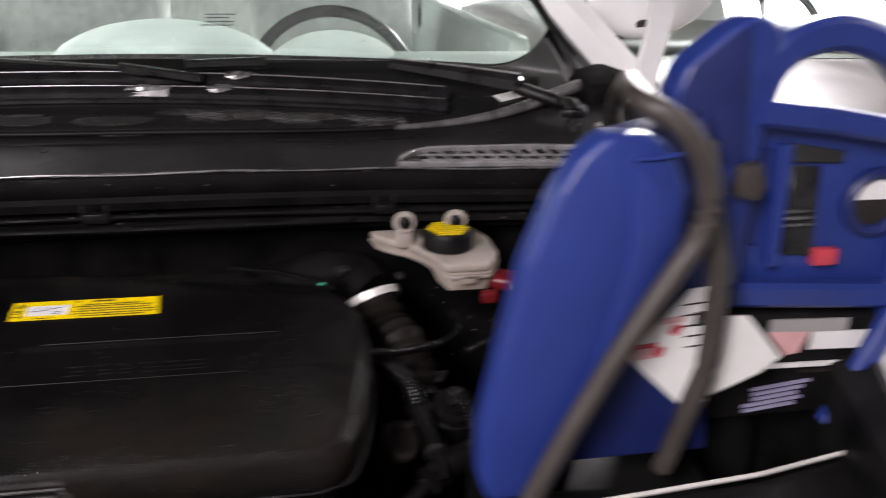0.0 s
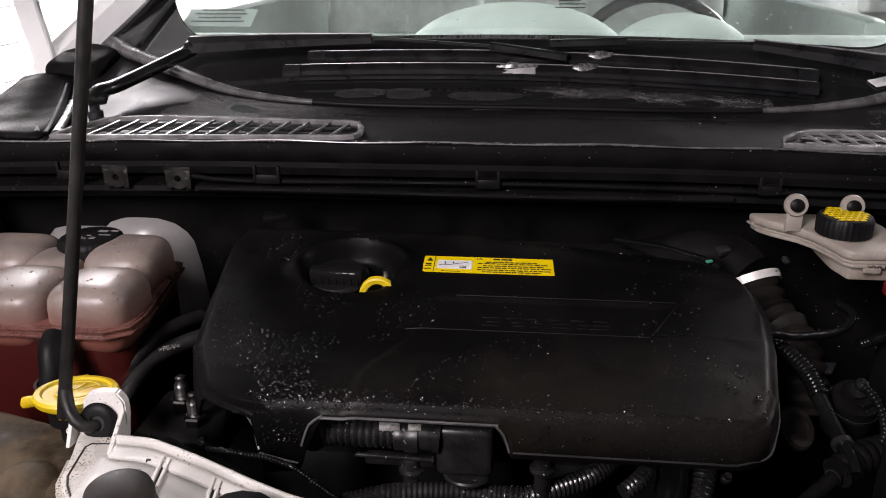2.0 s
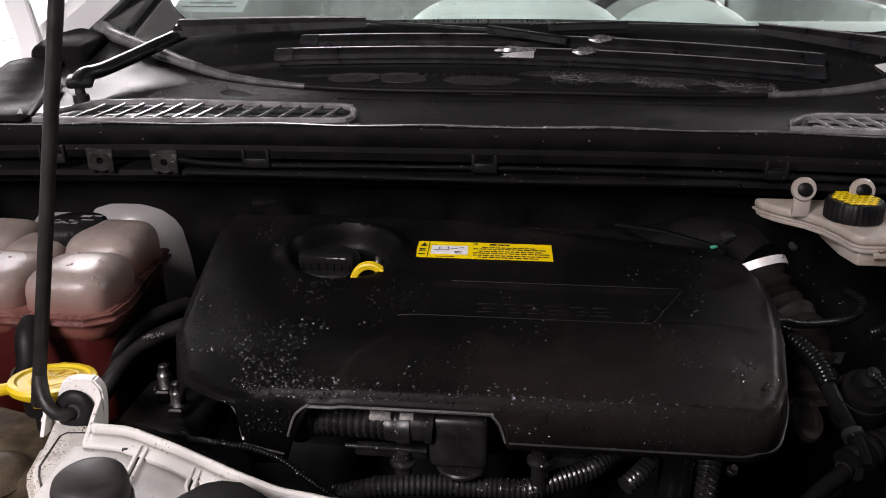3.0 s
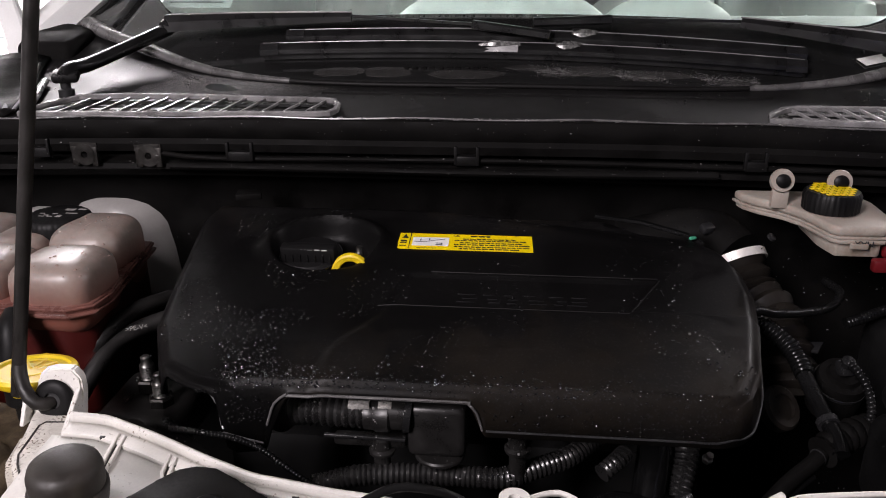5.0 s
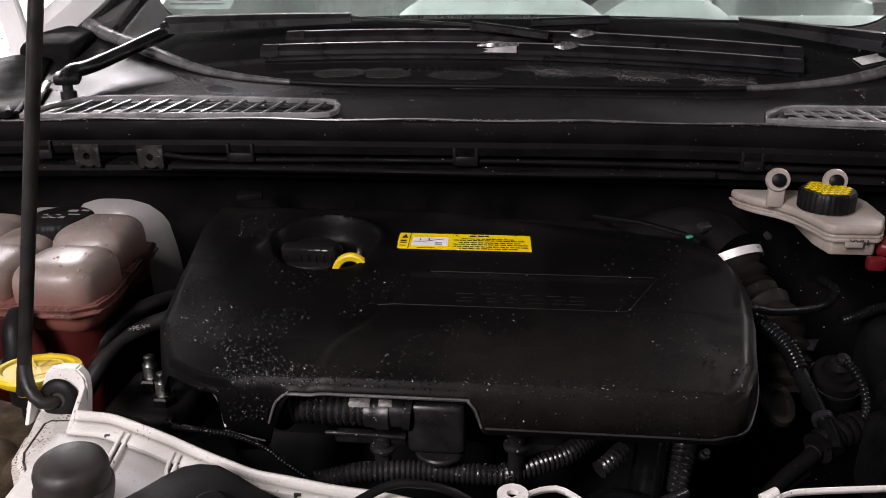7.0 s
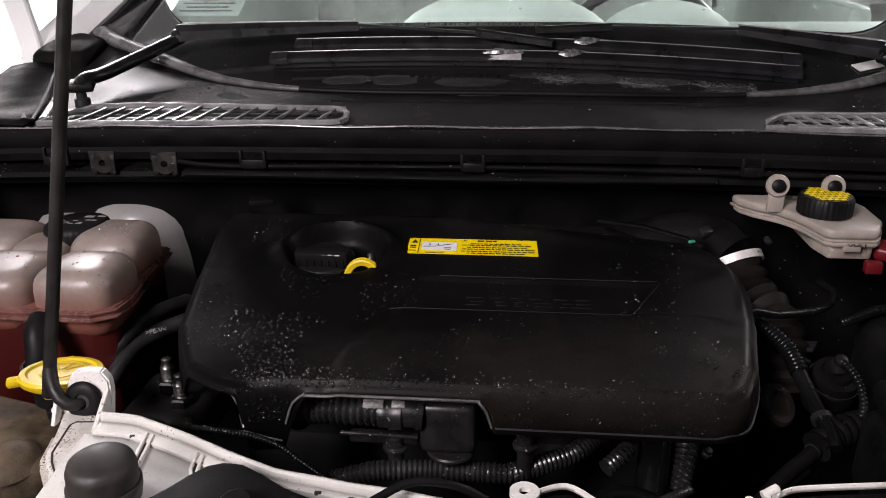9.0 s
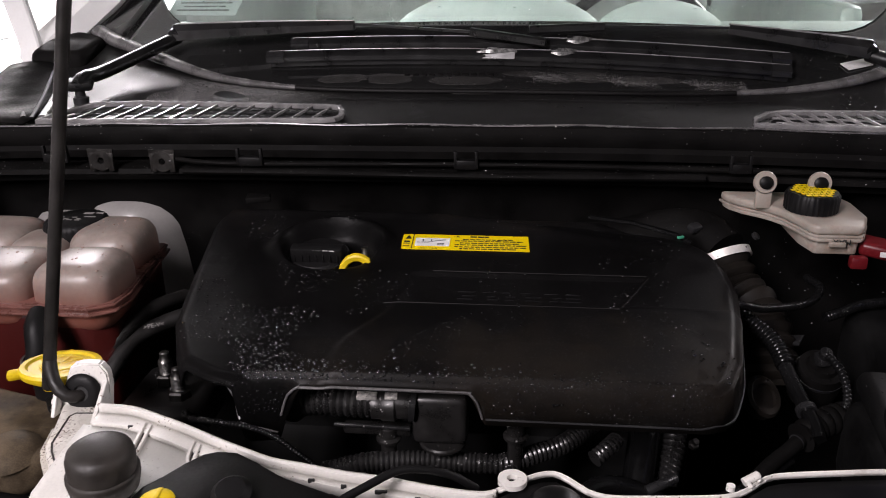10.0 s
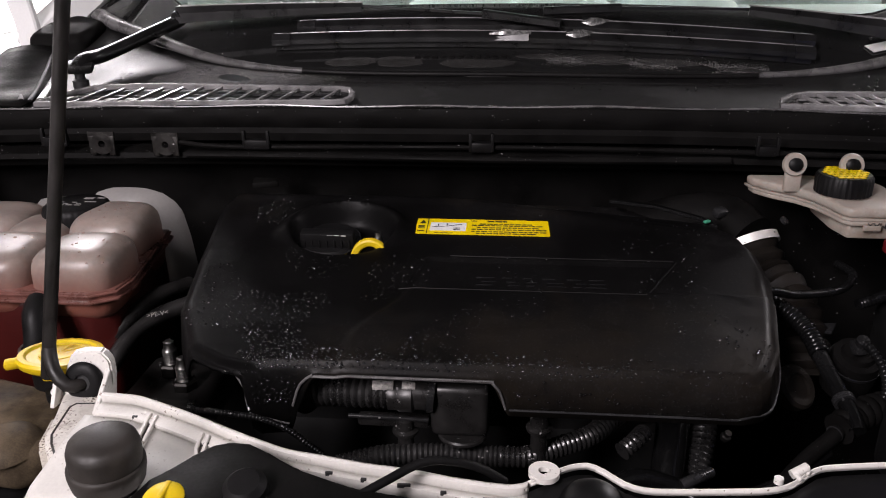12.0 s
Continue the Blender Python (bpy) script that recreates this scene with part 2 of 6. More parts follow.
# ---- builders ----
def thing(name, at, label, category, group="", kind=""):
    ob = new(name)
    ob.empty_display_size = 0.02
    ob.location = at
    return tagged(ob, label, category, group, kind)


def origin_of(ob):
    v = Vector((0, 0, 0))
    while ob:
        v += ob.location
        ob = ob.parent
    return v


def part(name, bm, material, parent=None, label="", smooth=40):
    """Links a bmesh, given in world metres, as one mesh object under a thing or a part."""
    if parent:
        bmesh.ops.translate(bm, verts=bm.verts, vec=-origin_of(parent))
    bmesh.ops.recalc_face_normals(bm, faces=bm.faces)
    me = bpy.data.meshes.new(name)
    bm.to_mesh(me)
    bm.free()
    me.materials.append(material)
    if smooth:
        me.shade_smooth()
        me.set_sharp_from_angle(angle=radians(smooth))
    ob = new(name, me)
    if parent:
        ob.parent = parent
    return tagged(ob, label)


def lone(name, bm, material, label, category, group="", kind="", smooth=40):
    return tagged(part(name, bm, material, None, "", smooth), label, category, group, kind)


def joined(*bms):
    out = bmesh.new()
    for b in bms:
        me = bpy.data.meshes.new("tmp")
        b.to_mesh(me)
        b.free()
        out.from_mesh(me)
        bpy.data.meshes.remove(me)
    return out


def box(cx, cy, cz, sx, sy, sz, bevel=0.003, turn=None, seg=2):
    bm = bmesh.new()
    bmesh.ops.create_cube(bm, size=1, matrix=Matrix.Diagonal((sx, sy, sz, 1)))
    if bevel:
        bmesh.ops.bevel(bm, geom=bm.edges[:] , offset=min(bevel, 0.45 * min(sx, sy, sz)), segments=seg, affect="EDGES", profile=0.5)
    m = Matrix.Translation((cx, cy, cz))
    if turn:
        m = m @ Euler([radians(a) for a in turn]).to_matrix().to_4x4()
    bmesh.ops.transform(bm, matrix=m, verts=bm.verts)
    return bm


def axis_frame(p, d):
    d = Vector(d).normalized()
    return Matrix.Translation(p) @ d.to_track_quat("Z", "Y").to_matrix().to_4x4()


def lathe(profile, p, d=(0, 0, 1), n=32, ribs=0, depth=0.0):
    """Turns (radius, height) pairs round the axis d through p. ribs: flutes round it, of that depth."""
    bm = bmesh.new()
    rings = []
    for r, h in profile:
        ring = []
        for i in range(n):
            a = 2 * math.pi * i / n
            rr = r - (depth if ribs and (i * ribs // n * 2) % 2 == 0 and i % max(1, n // ribs) < n // ribs / 2 else 0)
            ring.append(bm.verts.new((rr * math.cos(a), rr * math.sin(a), h)))
        rings.append(ring)
    for a, b in zip(rings, rings[1:]):
        for i in range(n):
            bm.faces.new((a[i], a[(i + 1) % n], b[(i + 1) % n], b[i]))
    if profile[0][0] > 1e-5 and profile[-1][0] > 1e-5:
        for i in range(n):
            bm.faces.new((rings[-1][i], rings[-1][(i + 1) % n], rings[0][(i + 1) % n], rings[0][i]))
    bmesh.ops.remove_doubles(bm, verts=bm.verts, dist=1e-6)
    bmesh.ops.transform(bm, matrix=axis_frame(p, d), verts=bm.verts)
    return bm


def curve_points(pts, step=0.004):
    """Points along a smooth line through pts."""
    pts = [Vector(p) for p in pts]
    ext = [2 * pts[0] - pts[1], *pts, 2 * pts[-1] - pts[-2]]
    out = []
    for i in range(1, len(ext) - 2):
        a, b, c, d = ext[i - 1:i + 3]
        n = max(2, int((c - b).length / step))
        for k in range(n):
            t = k / n
            out.append(0.5 * (2 * b + (c - a) * t + (2 * a - 5 * b + 4 * c - d) * t * t + (3 * b - a - 3 * c + d) * t ** 3))
    out.append(pts[-1])
    return out


def tube(pts, r, n=14, step=0.006, rib=0.0, pitch=0.006, flat=1.0, taper=None):
    """A bent pipe through pts. rib: depth of its corrugations, pitch metres apart. flat: height over width."""
    line = curve_points(pts, pitch / 4 if rib else step)
    bm = bmesh.new()
    up = Vector((0, 0, 1))
    rings, run = [], 0.0
    for i, p in enumerate(line):
        d = (line[min(i + 1, len(line) - 1)] - line[max(i - 1, 0)]).normalized()
        side = d.cross(up)
        if side.length < 0.1:
            side = d.cross(Vector((0, 1, 0)))
        side.normalize()
        top = side.cross(d)
        rr = r if not taper else r + (taper - r) * i / (len(line) - 1)
        if rib:
            rr -= (0, 0.35 * rib, rib, 0.35 * rib)[i % 4] if i % 4 else 0
        rings.append([bm.verts.new(p + rr * (math.cos(a) * side + flat * math.sin(a) * top)) for a in (2 * math.pi * k / n for k in range(n))])
    for a, b in zip(rings, rings[1:]):
        for k in range(n):
            bm.faces.new((a[k], a[(k + 1) % n], b[(k + 1) % n], b[k]))
    bm.faces.new(rings[0][::-1])
    bm.faces.new(rings[-1])
    return bm


def sweep(section, xs, at):
    """Runs a (y, z) section along x; at(x) gives the shift (dy, dz) there."""
    bm = bmesh.new()
    rows = [[bm.verts.new((x, y + at(x)[0], z + at(x)[1])) for y, z in section] for x in xs]
    for a, b in zip(rows, rows[1:]):
        for i in range(len(section) - 1):
            bm.faces.new((a[i], a[i + 1], b[i + 1], b[i]))
    return bm


def prism(outline, z0, z1, bevel=0.0, seg=2, slope=(0, 0)):
    """A slab over an (x, y) outline; slope tilts it: z grows by slope times x and y."""
    bm = bmesh.new()
    lo = [bm.verts.new((x, y, z0)) for x, y in outline]
    f = bm.faces.new(lo)
    up = bmesh.ops.extrude_face_region(bm, geom=[f])["geom"]
    bmesh.ops.translate(bm, verts=[v for v in up if isinstance(v, bmesh.types.BMVert)], vec=(0, 0, z1 - z0))
    bmesh.ops.recalc_face_normals(bm, faces=bm.faces)
    if bevel:
        bmesh.ops.bevel(bm, geom=bm.edges[:], offset=bevel, segments=seg, affect="EDGES", profile=0.5)
    for v in bm.verts:
        v.co.z += slope[0] * v.co.x + slope[1] * v.co.y
    return bm


def slab(outline, y0, y1, bevel=0.004, seg=3):
    """A slab over an (x, z) outline between two y."""
    bm = prism([(x, z) for x, z in outline], -y1, -y0, bevel, seg)
    bmesh.ops.transform(bm, matrix=Matrix.Rotation(radians(90), 4, "X"), verts=bm.verts)
    return bm


def solid(ob, thickness, offset=-1):
    m = ob.modifiers.new("thickness", "SOLIDIFY")
    m.thickness, m.offset = thickness, offset
    return ob


def span(a, b, n):
    return [a + (b - a) * i / (n - 1) for i in range(n)]


def smooth01(t):
    t = min(1, max(0, t))
    return t * t * (3 - 2 * t)



def along(section, pts, up=(0, 0, 1), closed=False, scale=None):
    """Runs a closed (side, up) section along the points pts, kept upright; scale(i) sizes it."""
    bm = bmesh.new()
    pts, up, rings, n = [Vector(p) for p in pts], Vector(up), [], len(pts)
    for i, p in enumerate(pts):
        a, b = (pts[i - 1], pts[(i + 1) % n]) if closed else (pts[max(0, i - 1)], pts[min(n - 1, i + 1)])
        d = (b - a).normalized()
        side = d.cross(up).normalized()
        top = side.cross(d)
        k = scale(i / (n - 1)) if scale else 1
        rings.append([bm.verts.new(p + k * (s * side + h * top)) for s, h in section])
    m = len(section)
    for i in range(n if closed else n - 1):
        a, b = rings[i], rings[(i + 1) % n]
        for k in range(m):
            bm.faces.new((a[k], a[(k + 1) % m], b[(k + 1) % m], b[k]))
    if not closed:
        bm.faces.new(rings[0][::-1])
        bm.faces.new(rings[-1])
    return bm


def rect(w, h, z0=0.0):
    c = min(w, h) * 0.2
    return [(-w / 2 + c, z0), (w / 2 - c, z0), (w / 2, z0 + c), (w / 2, z0 + h - c), (w / 2 - c, z0 + h), (-w / 2 + c, z0 + h), (-w / 2, z0 + h - c), (-w / 2, z0 + c)]


def letters(text, size, m, name="print", depth=0.0002):
    """Raised lettering in the built-in font, laid by the pose m."""
    cu = bpy.data.curves.new(name, "FONT")
    cu.body, cu.size, cu.extrude = text, size, depth
    ob = bpy.data.objects.new(name, cu)
    scene.collection.objects.link(ob)
    me = bpy.data.meshes.new_from_object(ob.evaluated_get(bpy.context.evaluated_depsgraph_get()))
    bm = bmesh.new()
    bm.from_mesh(me)
    bpy.data.objects.remove(ob)
    bpy.data.curves.remove(cu)
    bpy.data.meshes.remove(me)
    bmesh.ops.transform(bm, matrix=m, verts=bm.verts)
    return bm


def drops(name, where, n, label, r0=0.0006, r1=0.0018, seed=3, material=None, plain=False):
    """Beads of water, flattened domes, at the places that where(rng) gives (or None)."""
    rng = random.Random(seed)
    verts, faces = [], []
    for _ in range(n):
        p = where(rng)
        if p is None:
            continue
        r = r0 + (r1 - r0) * rng.random() ** 4
        base, tall = len(verts), rng.uniform(0.9, 1.5)
        if plain:
            for rr, h in ((1.0, 0.0), (0.72, 0.6)):
                for k in range(5):
                    a = 2 * math.pi * k / 5
                    verts.append((p[0] + r * rr * math.cos(a), p[1] + r * rr * math.sin(a), p[2] + r * h))
            verts.append((p[0], p[1], p[2] + r * 0.85))
            for k in range(5):
                j = (k + 1) % 5
                faces += [(base + k, base + j, base + 5 + j, base + 5 + k), (base + 5 + k, base + 5 + j, base + 10)]
            continue
        for rr, h in ((1.0, 0.0), (0.97, 0.35), (0.78, 0.66), (0.42, 0.84)):
            for k in range(8):
                a = 2 * math.pi * k / 8
                verts.append((p[0] + r * rr * math.cos(a) * 1.1, p[1] + r * rr * math.sin(a) * tall, p[2] + r * h))
        verts.append((p[0], p[1], p[2] + r * 0.9))
        for k in range(8):
            j = (k + 1) % 8
            for q in (0, 8, 16):
                faces.append((base + q + k, base + q + j, base + q + 8 + j, base + q + 8 + k))
            faces.append((base + 24 + k, base + 24 + j, base + 32))
    me = bpy.data.meshes.new(name)
    me.from_pydata(verts, [], faces)
    me.materials.append(material or BEAD)
    me.shade_smooth()
    return tagged(new(name, me), label, "water drops", kind="stuff")


def drops_on(name, obs, n, label, r0=0.0005, r1=0.0014, seed=3, material=None, least=0.25):
    """Beads of water on the upward faces of the meshes obs."""
    tris = []
    for ob in obs:
        o = origin_of(ob)
        for f in ob.data.polygons:
            if f.normal.z > least:
                tris.append((f.area, [ob.data.vertices[i].co + o for i in f.vertices]))
    total = list(itertools.accumulate(a for a, _ in tris))

    def where(r):
        _, vs = tris[min(len(tris) - 1, bisect_left(total, r.random() * total[-1]))]
        k = r.randrange(1, len(vs) - 1)
        a, b = r.random(), r.random()
        if a + b > 1:
            a, b = 1 - a, 1 - b
        p = vs[0] + a * (vs[k] - vs[0]) + b * (vs[k + 1] - vs[0])
        return tuple(p) if noise.noise((p.x * 30, p.y * 30, p.z * 30)) > -0.15 else None
    return drops(name, where, n, label, r0, r1, seed, material)


def bisect_left(a, x):
    lo, hi = 0, len(a)
    while lo < hi:
        mid = (lo + hi) // 2
        lo, hi = (mid + 1, hi) if a[mid] < x else (lo, mid)
    return lo


def parts_of(*names):
    """The meshes of the things so named."""
    return [c for o in scene.objects if not o.parent and o.name in names for c in o.children_recursive if c.type == "MESH"]

# ---- the hall ----
CX = -0.07  # the car's middle line


def hall():
    lone("floor", box(1.5, 1.5, -0.05, 11.5, 13.5, 0.1, 0), FLOOR, "grey concrete hall floor", "floor", kind="structure")
    lone("wall_north", box(1.5, 8.1, 1.7, 11.5, 0.2, 3.4, 0), WALL, "plain white hall wall", "wall", kind="structure")
    lone("wall_south", box(1.5, -5.1, 1.7, 11.5, 0.2, 3.4, 0), GREYWALL, "plain grey hall wall", "wall", kind="structure")
    west = lone("wall_west", box(-4.15, 1.5, 1.7, 0.2, 13, 3.4, 0), WALL, "white hall wall clad with level boards", "wall", kind="structure")
    lone("wall_east", box(7.15, 1.5, 1.7, 0.2, 13, 3.4, 0), WALL, "plain white hall wall", "wall", kind="structure")
    lone("ceiling", box(1.5, 1.5, 3.45, 11.5, 13.5, 0.1, 0), GREYWALL, "plain grey hall ceiling", "ceiling", kind="structure")
    for i in range(12):
        part("panel", box(-4.035, 4.0, 0.14 + 0.27 * i, 0.03, 7.9, 0.262, 0.005), WALL, west)


hall()

# ---- windscreen, cowl, body ----


def base_y(x):
    """Where the windscreen meets the cowl: it sweeps back towards both sides."""
    return 0.743 + 0.598 * abs(x + 0.03) ** 3.3


def glass_z(x, y):
    u = (x - CX) / 0.75
    return 1.062 + 0.43 * (y - 0.745) - 0.035 * u * u - 0.06 * (y - 0.745) ** 2


def clear_y(x):
    return 0.934 + 6.5 * max(0, abs(x + 0.045) - 0.5) ** 2


def sheet(y_from, y_to, x0, x1, nx=60, ny=14, lift=0.0):
    bm = bmesh.new()
    rows = []
    for x in span(x0, x1, nx):
        a, b = y_from(x), y_to(x)
        rows.append([bm.verts.new((x, y, glass_z(x, y) + lift)) for y in span(a, b, ny)])
    for a, b in zip(rows, rows[1:]):
        for i in range(ny - 1):
            bm.faces.new((a[i], a[i + 1], b[i + 1], b[i]))
    return bm


def windscreen():
    screen = thing("windscreen", (CX, 0.9, 1.1), "wet windscreen with a black lower band", "windscreen")
    solid(part("black_band", sheet(base_y, clear_y, -0.705, 0.605), FRIT, screen, "glossy black printed glass band"), 0.004)
    pane = part("pane", sheet(clear_y, lambda x: 1.75, -0.705, 0.605), GLASS, screen)
    solid(pane, 0.004).modifiers[0].use_rim = False
    pane.visible_shadow = False
    for a, b in ((-0.82, -0.705), (0.605, 0.70)):
        solid(part("side_band", sheet(base_y, lambda x: 1.75, a, b, 8, 24), FRIT, screen), 0.004)
    part("print", joined(*[box(0.02 + 0.004 * (i % 2), 1.02 + 0.012 * i, glass_z(0.02, 1.02 + 0.012 * i) + 0.001, 0.05 - 0.006 * (i % 3), 0.003, 0.0004, 0, (22, 0, 0)) for i in range(4)]), GREYPL, screen)
    part("rain_sensor_tag", box(0.472, 0.842, glass_z(0.472, 0.842) + 0.002, 0.045, 0.02, 0.001, 0, (20, -6, 25)), PAPER, screen, "small white sticker")


windscreen()
DECK_ROWS = 16


def deck_z(x, y):
    yb = base_y(x)
    t = (y - 0.562) / (yb - 0.562)
    zb = glass_z(x, yb) - 0.002
    drop = 0.012 * ((x - CX) / 0.75) ** 2
    t = min(1, max(0, t))
    return 1.046 - drop + (zb - 1.046 + drop) * t ** 2.2 + 0.005 * math.sin(math.pi * t)


def top_z(x, y):
    return deck_z(x, y) if y < base_y(x) else glass_z(x, y)


def bar_loop(outline, w, h, z):
    return along(rect(w, h), [(x, y, z(x, y)) for x, y in outline], closed=True)


def cowl():
    c = thing("cowl_panel", (CX, 0.6, 1.04), "wet black plastic cowl panel below the windscreen", "cowl panel")
    xs = span(-0.77, 0.64, 80)
    bm = bmesh.new()
    rows = [[bm.verts.new((x, y, deck_z(x, y))) for y in span(0.562, base_y(x), DECK_ROWS)] for x in xs]
    for a, b in zip(rows, rows[1:]):
        for i in range(DECK_ROWS - 1):
            bm.faces.new((a[i], a[i + 1], b[i + 1], b[i]))
    solid(part("deck", bm, COWL, c), 0.004, 1)
    fall = lambda x: (0.003 * math.sin(9 * x), -0.012 * ((x - CX) / 0.75) ** 2)
    lip = [(0.576, 1.046), (0.570, 1.051), (0.562, 1.053), (0.555, 1.050), (0.552, 1.043), (0.553, 1.033), (0.557, 1.026), (0.553, 1.020), (0.555, 1.010), (0.576, 1.004)]
    part("edge_seal", sweep(lip, span(-0.86, 0.72, 80), fall), LEDGE, c, "black rubber seal along the cowl edge")
    ledge = [(0.576, 1.004), (0.545, 1.003), (0.532, 1.000), (0.530, 0.994), (0.540, 0.990), (0.545, 0.982), (0.575, 0.975), (0.60, 0.90), (0.62, 0.60), (0.63, 0.40)]
    # thin pale line painted as the highlight on the seal's crest
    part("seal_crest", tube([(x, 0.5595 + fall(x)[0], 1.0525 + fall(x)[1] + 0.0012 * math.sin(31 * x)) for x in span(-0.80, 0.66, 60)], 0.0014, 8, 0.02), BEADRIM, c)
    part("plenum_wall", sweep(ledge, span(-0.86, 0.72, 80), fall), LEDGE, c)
    # the rounded bead round the foot of the windscreen; its pale ends paint the highlight
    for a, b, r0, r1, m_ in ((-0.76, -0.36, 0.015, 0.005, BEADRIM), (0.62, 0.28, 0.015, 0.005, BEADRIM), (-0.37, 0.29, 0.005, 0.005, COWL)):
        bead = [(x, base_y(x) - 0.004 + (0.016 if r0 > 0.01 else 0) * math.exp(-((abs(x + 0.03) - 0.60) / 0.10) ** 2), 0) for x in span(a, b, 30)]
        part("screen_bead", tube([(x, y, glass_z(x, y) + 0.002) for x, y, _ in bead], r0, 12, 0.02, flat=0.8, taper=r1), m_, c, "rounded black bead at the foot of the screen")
    part("water_ledge", tube([(x, base_y(x) - 0.045 - 0.01 * abs(x), deck_z(x, base_y(x) - 0.045 - 0.01 * abs(x)) - 0.002) for x in span(-0.30, 0.30, 40)], 0.008, 10, 0.02, flat=0.5), COWL, c)
    part("raised_lettering", joined(*[box(-0.195 + 0.0125 * i, 0.782 + 0.001 * (i % 2), top_z(-0.195 + 0.0125 * i, 0.782) + 0.0008, 0.008, 0.006, 0.0016, 0.0004, (23, 0, 0)) for i in range(11)]), COWL, c)
    # dull end panels over both ends
    for s in (-1, 1):
        bm = bmesh.new()
        rows = []
        for v in span(0, 1, 12):
            y = 0.577 + 0.26 * v
            a, b = -0.86, -0.690 - 0.082 * smooth01((y - 0.60) / 0.26)
            rows.append([bm.verts.new((x if s < 0 else -0.14 - x, y, deck_z(max(x, -0.77), y) + 0.003 + 0.006 * math.sin(math.pi * k / 7))) for k, x in enumerate(span(a, b, 8))])
        for p, q in zip(rows, rows[1:]):
            for k in range(7):
                bm.faces.new((p[k], p[k + 1], q[k + 1], q[k]))
        solid(part("end_panel", bm, LEDGE, c, "dull black end panel of the cowl"), 0.003, 1)
    # air grilles
    for s in (-1, 1):
        if s < 0:
            outer = [(-0.668, 0.578), (-0.60, 0.574), (-0.45, 0.572), (-0.275, 0.572), (-0.262, 0.576), (-0.256, 0.588), (-0.258, 0.610), (-0.266, 0.628), (-0.280, 0.634), (-0.45, 0.648), (-0.56, 0.656), (-0.625, 0.652), (-0.655, 0.620)]
        else:
            outer = [(0.262, 0.574), (0.40, 0.574), (0.55, 0.578), (0.605, 0.585), (0.595, 0.612), (0.545, 0.640), (0.45, 0.642), (0.31, 0.632), (0.290, 0.622), (0.270, 0.598)]
        g = part("air_grille", bar_loop(outer, 0.0068, 0.0075, lambda x, y: deck_z(x, y) + 0.0035), GRILLE, c, "moulded grille frame, wet sheen put into its grey")
        pit = part("pit", prism(outer, 0, 0.001), RUBBER, g)
        for v in pit.data.vertices:
            w = v.co + origin_of(g)
            v.co.z = deck_z(w.x, w.y) + 0.0015 - origin_of(g).z
        x0, x1 = (-0.63, -0.275) if s < 0 else (0.295, 0.585)
        n = 13 if s < 0 else 14
        for i in range(n):
            x = x0 + (x1 - x0) * (i + 0.6) / n
            lean = 0.016 if s < 0 else -0.016
            back = 0.645 - (0.012 if abs(x) < 0.33 else 0)
            pts = [(x - lean * (0.5 - t) * -1 * -1, 0.578 + (back - 0.578) * t, 0) for t in span(0, 1, 6)]
            pts = [(a, b, deck_z(a, b) + 0.005) for a, b, _ in pts]
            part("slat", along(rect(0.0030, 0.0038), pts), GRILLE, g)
        for yy in (0.597, 0.617):
            part("cross_bar", along(rect(0.002, 0.003), [(x, yy, deck_z(x, yy) + 0.003) for x in span(x0, x1, 12)]), GRILLE if s > 0 else GREYPL, g)
    # steel tabs, clips and a duct below the seal
    for x in (-0.560, -0.478):
        tab = part("steel_tab", joined(along(rect(0.0025, 0.010), [(x - 0.017, 0.529, 1.013), (x + 0.017, 0.529, 1.013)]),
                                       lathe([(0.0042, 0), (0.0042, 0.003), (0.0135, 0.003), (0.0135, 0)], (x, 0.530, 1.008), (0, -1, 0), 24),
                                       box(x - 0.0125, 0.5285, 1.006, 0.008, 0.0025, 0.024, 0.0008), box(x + 0.0125, 0.5285, 1.006, 0.008, 0.0025, 0.024, 0.0008)), TABSTEEL, c, "drilled steel tab")
    for x, w in ((-0.362, 0.030), (-0.088, 0.026), (-0.62, 0.03), (0.24, 0.022)):
        part("clip", joined(box(x, 0.530, 1.010, w, 0.012, 0.012, 0.002), box(x - w / 2, 0.527, 1.016, 0.004, 0.006, 0.022, 0.001), box(x + w / 2, 0.527, 1.016, 0.004, 0.006, 0.022, 0.001)), RUBBER, c)
    part("wire_channel", tube([(-0.45, 0.528, 0.996), (-0.30, 0.526, 0.997), (-0.05, 0.526, 0.996), (0.2, 0.527, 0.998)], 0.006, 10, 0.02, flat=0.8), LEDGE, c)
    part("lower_channel", tube([(-0.47, 0.532, 1.012), (-0.40, 0.531, 1.006), (-0.2, 0.531, 1.008), (0.05, 0.531, 1.009), (0.5, 0.532, 1.002)], 0.003, 8, 0.02), LEDGE, c)
    part("bulkhead_bracket", prism([(-0.365, 0.505), (-0.335, 0.515), (-0.34, 0.53), (-0.37, 0.53)], 0.960, 0.968, 0.002), LEDGE, c)
    def spray(r):
        pick = r.random()
        if pick < 0.22:
            x = r.uniform(-0.02, 0.30)
            y = 0.778 - 0.045 * (x - 0.02) + r.gauss(0, 0.007)
            return (x, y, top_z(x, y) + 0.0004) if noise.noise((x * 14, y * 40, 5.0)) > -0.15 else None
        x, y = r.gauss(-0.47, 0.075), r.gauss(0.735, 0.040)
        if not 0.655 < y < base_y(x) - 0.016 or not -0.63 < x < -0.28:
            return None
        wet = math.hypot((x + 0.575) / 0.034, (y - 0.765) / 0.030) + 0.7 * noise.noise((x * 40, y * 40, 2.0))
